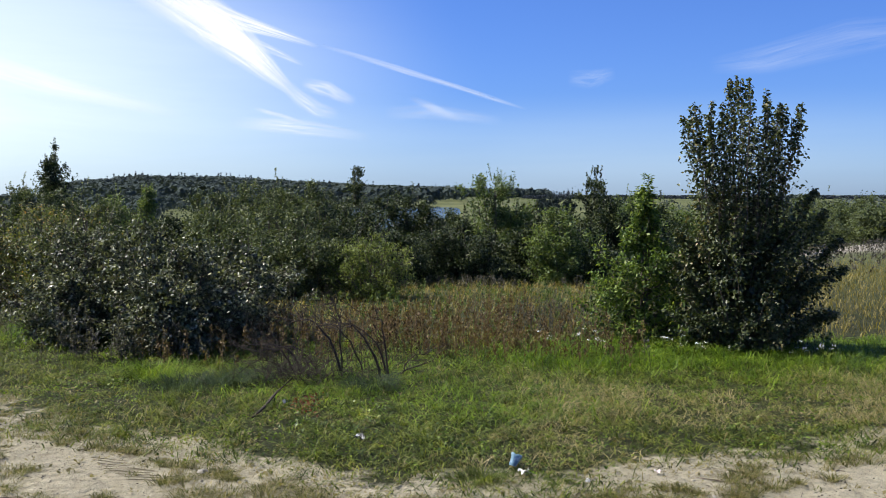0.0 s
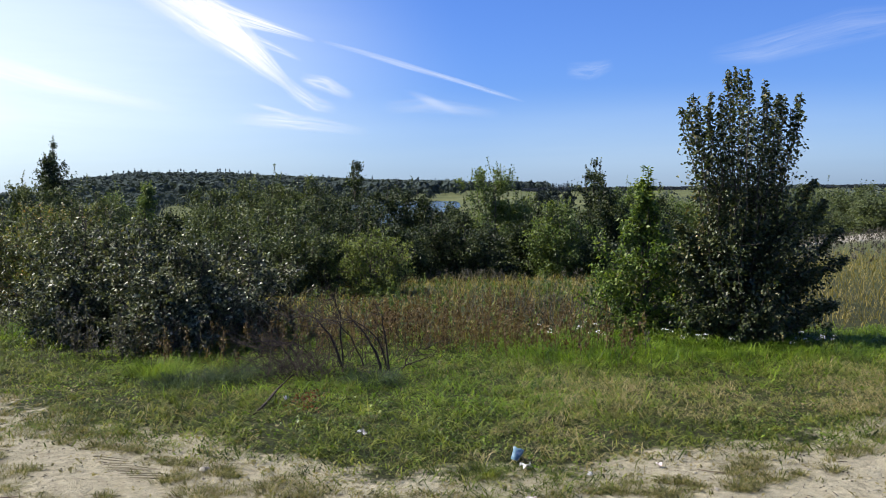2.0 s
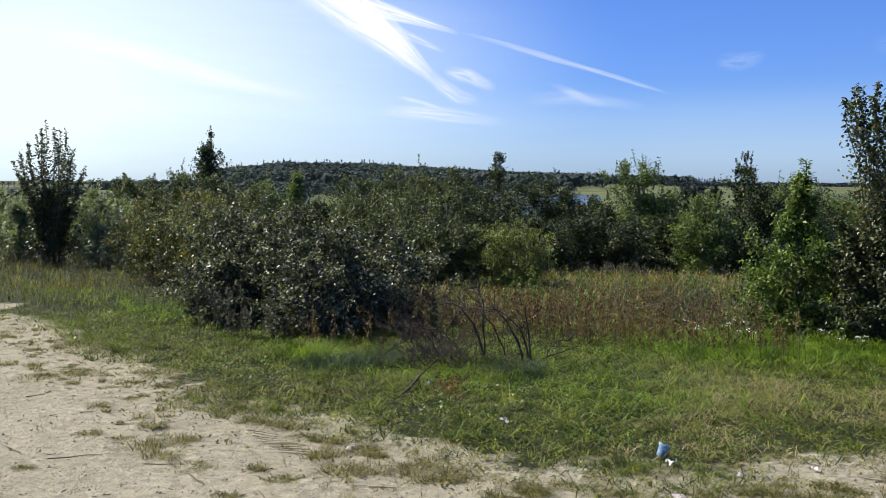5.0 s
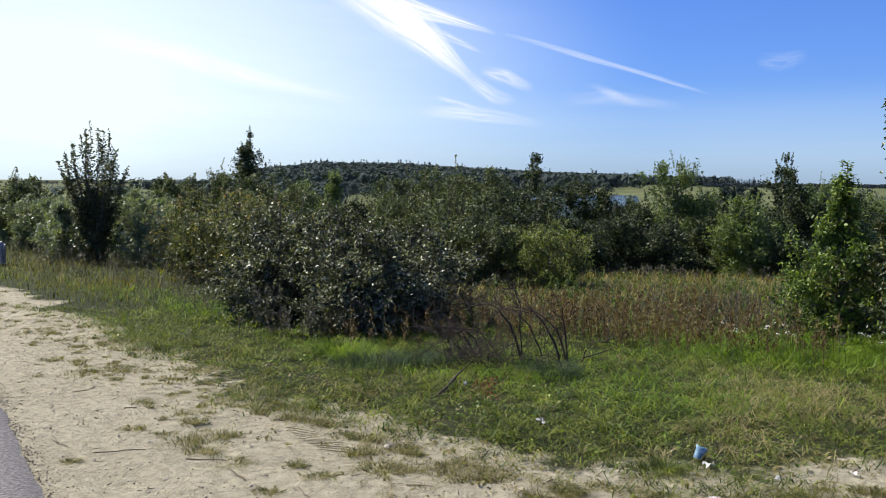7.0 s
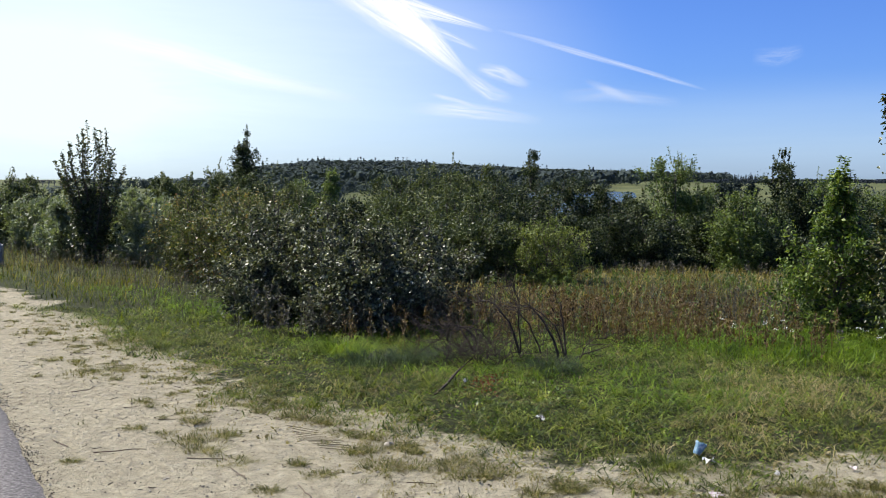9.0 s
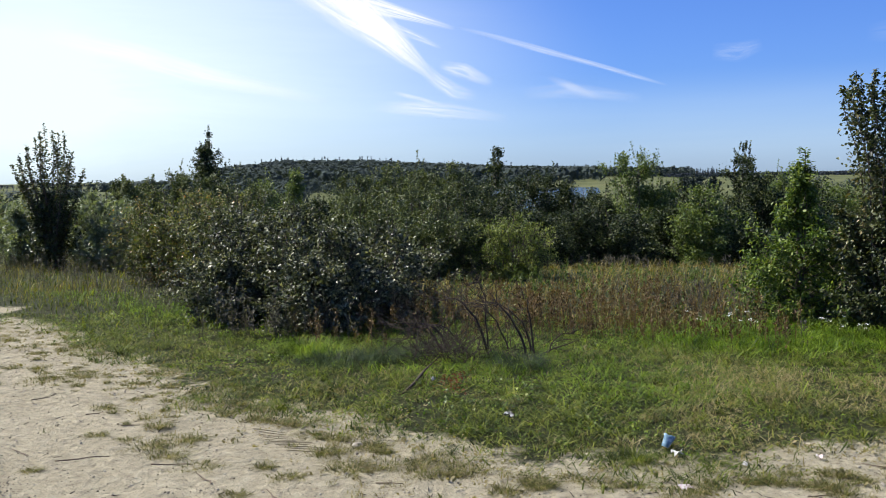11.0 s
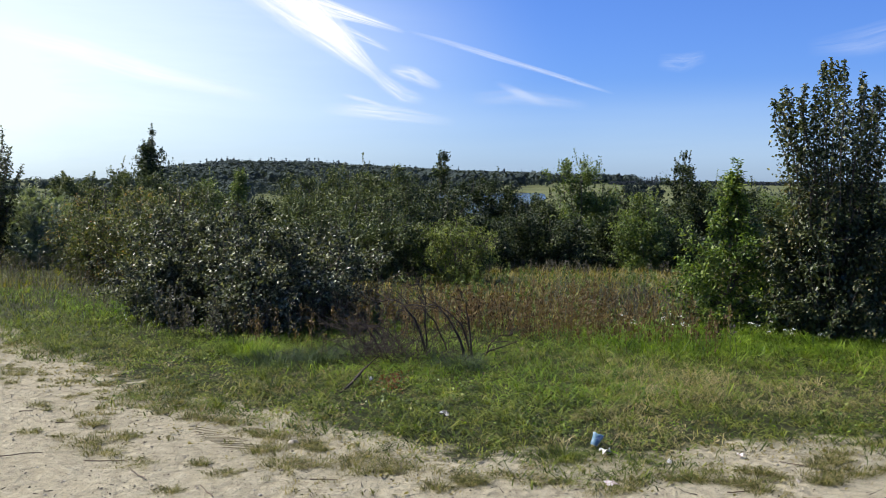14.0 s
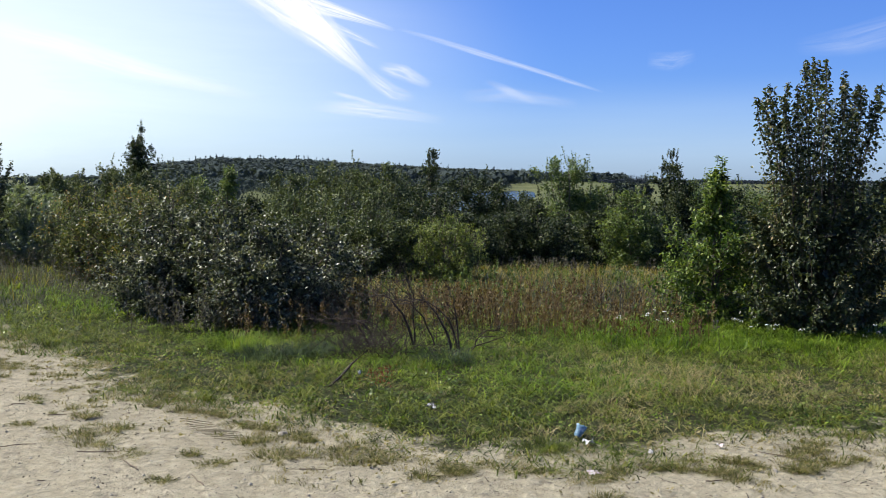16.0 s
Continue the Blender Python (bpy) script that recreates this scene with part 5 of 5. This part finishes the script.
# ---- brush pile ----
def bough(bag, start, heading, rise, length, r, depth, bend=0.0):
    n = 7
    p, d = [np.array(start, float)], np.array([math.cos(heading) * math.cos(rise), math.sin(heading) * math.cos(rise), math.sin(rise)])
    for i in range(n - 1):
        d = unit(d + rng.normal(0, 0.14, 3) + np.array([math.cos(heading + 1.57), math.sin(heading + 1.57), 0]) * bend * 0.1)
        p.append(p[-1] + d * length / (n - 1))
    p = np.array(p)
    p[:, 2] = np.maximum(p[:, 2], 0.006)
    tube(bag, p, r, r * 0.35, 5 if depth > 1 else 3)
    if depth:
        for j in range(4 if depth > 2 else 3):
            i = rng.integers(1, n)
            bough(bag, p[i], heading + rng.normal(0, 0.8), rise + rng.normal(0.1, 0.5), length * rng.uniform(0.3, 0.55), r * 0.45, depth - 1)


pile = thing("brush_pile", -1.0, 8.22, float(lie(-1.0, 8.22)), "heap of dead bare branches lying in grass", "branches")


def arch(x, y, reach, rise, droop, heading, r, twigs):
    """A branch that springs up and arches over, with side twigs along it."""
    b = Bag()
    u = np.linspace(0, 1, 10)
    out = 1.25 * reach * u ** 1.45
    p = np.stack([x + math.cos(heading) * out, y + math.sin(heading) * out, 0.01 + rise * np.sin(np.pi * 0.5 * np.minimum(1, 1.25 * u)) - droop * u ** 4], 1)
    p[1:] += np.cumsum(rng.normal(0, 0.015, (9, 3)), 0) * 0.8
    tube(b, p, r * 0.72, 0.002, 5)
    branch = part("branch", b.mesh("branch", DEADWOOD, True), pile)
    b = Bag()
    for i in range(int(twigs * 1.7)):
        k = rng.integers(2, 10)
        side = heading + rng.normal(0, 0.9)
        bough(b, p[k], side, rng.normal(0.25, 0.6), rng.uniform(0.1, 0.34), 0.0032, 2 if i % 3 == 0 else 1)
    tagged(part("twig", b.mesh("twig", DEADWOOD, True), branch), kind="stuff")


for x, y, reach, rise, dr, head, r, tw in ((0.13, 0.02, 0.36, 0.5, 0.0, 3.15, 0.02, 9), (-0.27, 0.0, 0.28, 0.3, 0.02, 3.2, 0.017, 9), (0.46, 0.0, 0.27, 0.44, 0.0, 3.1, 0.019, 10), (0.53, 0.05, 0.1, 0.52, 0.0, 3.05, 0.014, 7), (0.5, 0.2, 0.34, 0.5, 0.0, 3.0, 0.015, 10),
                                       (0.1, 0.25, 0.12, 0.62, 0.0, 3.0, 0.012, 8), (-0.28, 0.25, 0.46, 0.34, 0.2, 3.3, 0.014, 12), (0.3, 0.2, 0.4, 0.45, 0.08, 3.0, 0.012, 9), (-0.1, 0.1, 0.5, 0.36, 0.18, 3.4, 0.012, 12), (0.62, 0.1, 0.2, 0.2, 0.0, 0.4, 0.012, 6),
                                       (-0.3, 0.0, 0.4, 0.22, 0.15, 3.6, 0.011, 10), (-0.2, 0.3, 0.35, 0.26, 0.12, 2.8, 0.011, 10)):
    arch(x, y, reach, rise, dr, head, r, tw)
for x, y, head, rise, ln, r in ((0.5, 0.02, 3.2, 0.03, 0.85, 0.014), (0.2, -0.05, 3.0, 0.05, 0.6, 0.012), (-0.2, -0.15, 3.6, 0.25, 0.4, 0.01), (-0.35, -0.1, 2.4, 0.4, 0.4, 0.009), (-0.1, -0.25, 3.9, 0.15, 0.4, 0.009), (0.6, 0.1, 0.4, 0.4, 0.35, 0.008)):
    b = Bag()
    bough(b, (x, y, 0.03), head, rise, ln, r, 2)
    part("branch", b.mesh("branch", DEADWOOD, True), pile)
b = Bag()
for i in range(260):
    c = np.array([rng.normal(-0.28, 0.18) if i % 3 else rng.uniform(-0.5, 0.6), rng.normal(-0.2, 0.2), 0.0])
    a, up = rng.uniform(0, 6.283), rng.uniform(0.1, 1.2)
    ln, c[2] = rng.uniform(0.1, 0.32), rng.uniform(0.0, 0.16)
    d = np.array([math.cos(a) * math.cos(up), math.sin(a) * math.cos(up), math.sin(up)]) * ln
    side = rng.normal(0, 0.16 * ln, 3)
    tube(b, [c, c + d * 0.4 + side, c + d * 0.75 + 1.2 * side, c + d], 0.0032, 0.0012, 3)
tagged(part("twig_tangle", b.mesh("twig_tangle", DEADWOOD), pile), kind="stuff")
b = Bag()
k = 130
p = np.stack([rng.normal(-0.02, 0.06, k), rng.normal(-1.2, 0.13, k), rng.uniform(0.02, 0.1, k)], 1)
leaves(b, p, rng.normal(0, 1, (k, 3)), np.array([0, 0, 1.0]) + rng.normal(0, 0.6, (k, 3)), 0.026, 0.014)
part("dead_leaves", b.mesh("dead_leaves", DEAD_LEAF), pile, "rust-red withered leaves")


# ---- sticks, stones and litter ----
def stick(x, y, heading, length, r, material=TWIG, label="short dry stick lying on sand"):
    z = float(lie(x, y))
    b = Bag()
    u = np.linspace(-0.5, 0.5, 6)[:, None]
    p = u * length * np.array([[math.cos(heading), math.sin(heading), 0]]) + rng.normal(0, 0.02 * length, (6, 3)) * [1, 1, 0]
    p[:, 2] = r * 0.8 + 0.004
    tube(b, p, r, r * 0.55, 6)
    ob = new("stick", b.mesh("stick", material, True))
    ob.location = (x, y, z)
    tagged(ob, label, "stick", "loose sticks")


b = Bag()
tube(b, [(0, 0, 0), (0.06, 0.2, 0.05), (0.1, 0.42, 0.1), (0.19, 0.62, 0.17)], 0.012, 0.007, 6)
ob = new("stick", b.mesh("stick", DEADWOOD, True))
ob.location = (-1.36, 6.75, float(lie(-1.36, 6.75)))
tagged(ob, "dark dead branch slanting out of grass", "stick", "loose sticks")
for x, y, a, ln in ((-2.35, 4.98, 0.1, 0.34), (-2.05, 4.72, 2.3, 0.3), (-3.35, 5.1, 2.55, 0.3), (-2.9, 5.02, 0.45, 0.42), (-3.35, 5.95, 0.4, 0.12), (-1.6, 4.5, 2.2, 0.3), (-1.05, 4.75, 0.0, 0.2), (-2.95, 5.7, 0.2, 0.16), (-0.4, 4.72, 2.9, 0.16),
                   (0.75, 5.05, 1.0, 0.18), (1.1, 4.75, 0.3, 0.2), (-1.75, 5.95, 0.7, 0.15), (-4.0, 6.4, 0.9, 0.2), (-2.2, 5.9, 0.2, 0.22), (1.5, 5.25, 2.6, 0.22)):
    stick(x, y, a, ln * 0.72, 0.0042)


def rock(name, x, y, s, label, material=STONE, category="stone", flat=0.48, group="loose stones"):
    bm = bmesh.new()
    bmesh.ops.create_icosphere(bm, subdivisions=2 if s > 0.02 else 1, radius=1)
    ph = rng.uniform(0, 6, 3)
    for v in bm.verts:
        k = 1 + 0.3 * math.sin(3 * v.co.x + ph[0]) + 0.24 * math.sin(4 * v.co.y + ph[1]) + 0.1 * math.sin(7 * v.co.z + ph[2])
        v.co = Vector((v.co.x * s * k, v.co.y * s * 0.75 * k, v.co.z * s * flat * k))
    me = bpy.data.meshes.new(name)
    bm.to_mesh(me)
    bm.free()
    me.materials.append(material)
    ob = new(name, me)
    ob.location = (x, y, float(lie(x, y)) + s * flat * 0.45)
    ob.rotation_euler = (0, 0, rng.uniform(0, 6))
    return tagged(ob, label, category, group)


rock("stone", -1.382, 5.4, 0.033, "pale grey stone lying on sand")
for x, y, s in ((-1.5, 5.26, 0.014), (-1.4, 5.8, 0.016), (-1.25, 5.62, 0.014), (1.44, 4.96, 0.02), (0.98, 5.0, 0.012), (-1.2, 5.55, 0.012), (-2.4, 4.6, 0.01), (-3.5, 5.3, 0.012), (-2.0, 5.6, 0.01), (1.9, 5.3, 0.014), (1.7, 5.1, 0.016)):
    rock("stone", x, y, s, "small pale pebble on sand")


def pebbles(name, label, n, keep, small, large, stops):
    """Loose grit lying on the sandy verge."""
    x, y = scatter(n, -7.5, 4.2, 3.9, 8.5)
    off = x - road_side(y)
    k = (sandy(x, y) > 0.05) & (off > 0.0) & (rng.uniform(0, 1, n) < keep(off)) & in_view(x, y)
    x, y = x[k], y[k]
    s = small + (large - small) * rng.uniform(0, 1, len(x)) ** 3
    tet = np.array([(1, 0, 0), (0, 1, 0.1), (-1, 0.1, 0), (0, -1, 0), (0.1, 0.1, 0.8), (0, 0, -0.6)])
    v = tet[None] * s[:, None, None] * rng.uniform(0.7, 1.3, (len(x), 6, 1)) + np.stack([x, y, lie(x, y) + 0.3 * s], 1)[:, None]
    f = np.array([(0, 1, 4), (1, 2, 4), (2, 3, 4), (3, 0, 4), (1, 0, 5), (2, 1, 5), (3, 2, 5), (0, 3, 5)])
    b = Bag().add(v, (f[None] + 6 * np.arange(len(x))[:, None, None]).reshape(-1, 3))
    tagged(new(name, b.mesh(name, foliage(name, stops, 0.9, 0.0, 3))), label, "gravel", kind="stuff")


pebbles("gravel", "fine gravel scattered over the sandy verge", 9000, lambda off: 0.3 + 0.7 * np.exp(-off / 0.35), 0.003, 0.012, [(0.0, (0.125, 0.109, 0.081)), (0.5, (0.250, 0.225, 0.174)), (1.0, (0.424, 0.399, 0.343))])
pebbles("dark_crumbs", "dark crumbs of soil and bark on sand", 11000, lambda off: 0.55 + 0 * off, 0.002, 0.008, [(0.0, (0.031, 0.026, 0.018)), (1.0, (0.100, 0.084, 0.059))])
pebbles("edge_gravel", "dark crumbled gravel along the asphalt edge", 260000, lambda off: np.exp(-(off / 0.1) ** 2), 0.002, 0.008, [(0.0, (0.025, 0.022, 0.018)), (0.6, (0.075, 0.066, 0.053)), (1.0, (0.250, 0.231, 0.200))])


def tread_marks():
    """Low ridges of sand pressed up by a tyre, darkened to paint groove shade."""
    b = Bag()
    g = np.random.default_rng(4)
    for i in range(11):
        c = np.array([-2.12 + 0.036 * i + g.normal(0, 0.008), 5.7 - 0.042 * i])
        ln = g.uniform(0.18, 0.26)
        p = [c + np.array([ln, -0.16 * ln]) * v + [0, 0.003 * math.sin(9 * v + i)] for v in (0, 0.35, 0.7, 1)]
        tube(b, [(q[0], q[1], float(lie(q[0], q[1])) + 0.0005) for q in p], 0.005, 0.003, 5)
    tagged(new("tyre_track", b.mesh("tyre_track", plain("groove_shade_sand", [(0.3, (0.11, 0.095, 0.06)), (0.7, (0.19, 0.165, 0.11))], 30, 0.95), True)), "faint tyre tread marks in sand with painted groove shade", "track", kind="stuff")


tread_marks()


def debris():
    """Broken bits of twig and straw on the sand."""
    b = Bag()
    x, y = scatter(900, -7, 4, 4.1, 8.6)
    k = (sandy(x, y) > -0.1) & (x > road_side(y) + 0.05) & in_view(x, y) & (rng.uniform(0, 1, 900) < 0.35 + 0.65 * np.exp(-sandy(x, y)))
    for px, py in zip(x[k], y[k]):
        a, ln = rng.uniform(0, 3.14), rng.uniform(0.015, 0.07)
        z = float(lie(px, py)) + 0.004
        tube(b, [(px, py, z), (px + ln * math.cos(a), py + ln * math.sin(a), z + rng.uniform(0, 0.01))], 0.0025, 0.0015, 4)
    tagged(new("twig_litter", b.mesh("twig_litter", DEADWOOD)), "broken twigs and straw scattered on sand", "litter", kind="stuff")


debris()


def crumpled(name, x, y, w, h, lift, material, label, category="litter", turn=0.0, seed=1):
    """A crumpled sheet with thickness."""
    g = np.random.default_rng(seed)
    k = 7
    u, v = np.meshgrid(np.linspace(-0.5, 0.5, k), np.linspace(-0.5, 0.5, k))
    z = lift * (0.5 + 0.5 * np.sin(5 * u + 3 * v + seed)) * g.uniform(0.3, 1.2, (k, k))
    X, Y = u * w * (1 + 0.15 * g.normal(0, 1, (k, k))), v * h * (1 + 0.15 * g.normal(0, 1, (k, k)))
    top = np.stack([X, Y, z + 0.004], -1).reshape(-1, 3)
    low = top - [0, 0, 0.002]
    i = (np.arange(k - 1)[:, None] * k + np.arange(k - 1)).ravel()
    f = np.stack([i, i + 1, i + k + 1, i + k], 1)
    b = Bag().add(np.concatenate([top, low]), np.concatenate([f, f[:, ::-1] + k * k]))
    ob = new(name, b.mesh(name, material))
    ob.location, ob.rotation_euler = (x, y, float(lie(x, y)) + 0.012), (0.15, 0, turn)
    return tagged(ob, label, category)


def blue_cup(x, y):
    t = thing("plastic_cup", x, y, float(lie(x, y)) + 0.06, "crushed blue plastic cup lying in grass", "litter")
    t.scale = (0.76, 0.76, 0.76)
    t.rotation_euler = (radians(-24), radians(14), radians(-20))
    b = Bag()
    ang = np.linspace(0, 2 * np.pi, 18, endpoint=False)
    rings = []
    for z, r in ((-0.045, 0.024), (-0.03, 0.03), (0.0, 0.034), (0.03, 0.037), (0.048, 0.04)):
        q = r * (1 + 0.16 * np.sin(3 * ang + z * 50) + 0.08 * np.sin(7 * ang + 2))
        rings.append(np.stack([q * np.cos(ang), 0.8 * q * np.sin(ang), np.full(18, z) + 0.004 * np.sin(5 * ang)], 1))
    inner = [r * [0.93, 0.93, 1] for r in rings[::-1]]
    V = np.concatenate(rings + inner)
    j = np.arange(18)
    F = [np.stack([i * 18 + j, i * 18 + (j + 1) % 18, (i + 1) * 18 + (j + 1) % 18, (i + 1) * 18 + j], 1) for i in range(9)]
    b.add(V, np.concatenate(F))
    part("cup_wall", b.mesh("cup_wall", BLUE, True), t)
    b = Bag()
    b.add(np.concatenate([rings[0] * [1, 1, 1], [[0, 0, -0.045]]]), np.stack([j, (j + 1) % 18, np.full(18, 18)], 1))
    part("cup_base", b.mesh("cup_base", BLUE, True), t)


blue_cup(0.425, 5.47)
crumpled("paper_scrap", 0.475, 5.37, 0.07, 0.04, 0.028, PAPER, "crumpled white paper scrap beside a blue cup", turn=0.4, seed=3)
crumpled("foil_wrapper", -0.54, 6.13, 0.06, 0.055, 0.03, FOIL, "crumpled black and silver wrapper in grass", turn=0.8, seed=5)
crumpled("paper_card", 0.46, 4.82, 0.06, 0.055, 0.008, PAPER_PINK, "small torn white and pink packet", turn=0.3, seed=8)
crumpled("paper_scrap", 1.235, 5.37, 0.036, 0.03, 0.018, PAPER_PINK, "torn white and pink paper scrap on sand", turn=-0.4, seed=11)
crumpled("paper_scrap", 0.81, 5.2, 0.022, 0.022, 0.02, PAPER, "tiny pale paper crumb in grass", turn=0.9, seed=13)
crumpled("paper_scrap", -1.2, 7.2, 0.04, 0.025, 0.03, PAPER, "white paper scrap beside a dead branch", turn=0.9, seed=15)


def concrete_block(x, y):
    bm = bmesh.new()
    bmesh.ops.create_cube(bm, size=1, matrix=Matrix.Translation((0, 0, 0.22)) @ Matrix.Diagonal((0.42, 0.32, 0.46, 1)))
    bmesh.ops.bevel(bm, geom=bm.edges[:], offset=0.05, segments=3, affect="EDGES")
    for v in bm.verts:
        v.co += Vector((0.03 * math.sin(9 * v.co.z), 0.02 * math.sin(7 * v.co.x), 0.02 * math.sin(11 * v.co.x)))
    me = bpy.data.meshes.new("concrete_block")
    bm.to_mesh(me)
    bm.free()
    me.materials.append(CONCRETE)
    ob = new("concrete_block", me)
    ob.location, ob.rotation_euler = (x, y, float(lie(x, y)) - 0.02), (0.05, 0.08, 0.5)
    tagged(ob, "pale weathered concrete block in roadside grass", "block")


concrete_block(-11.62, 15.9)
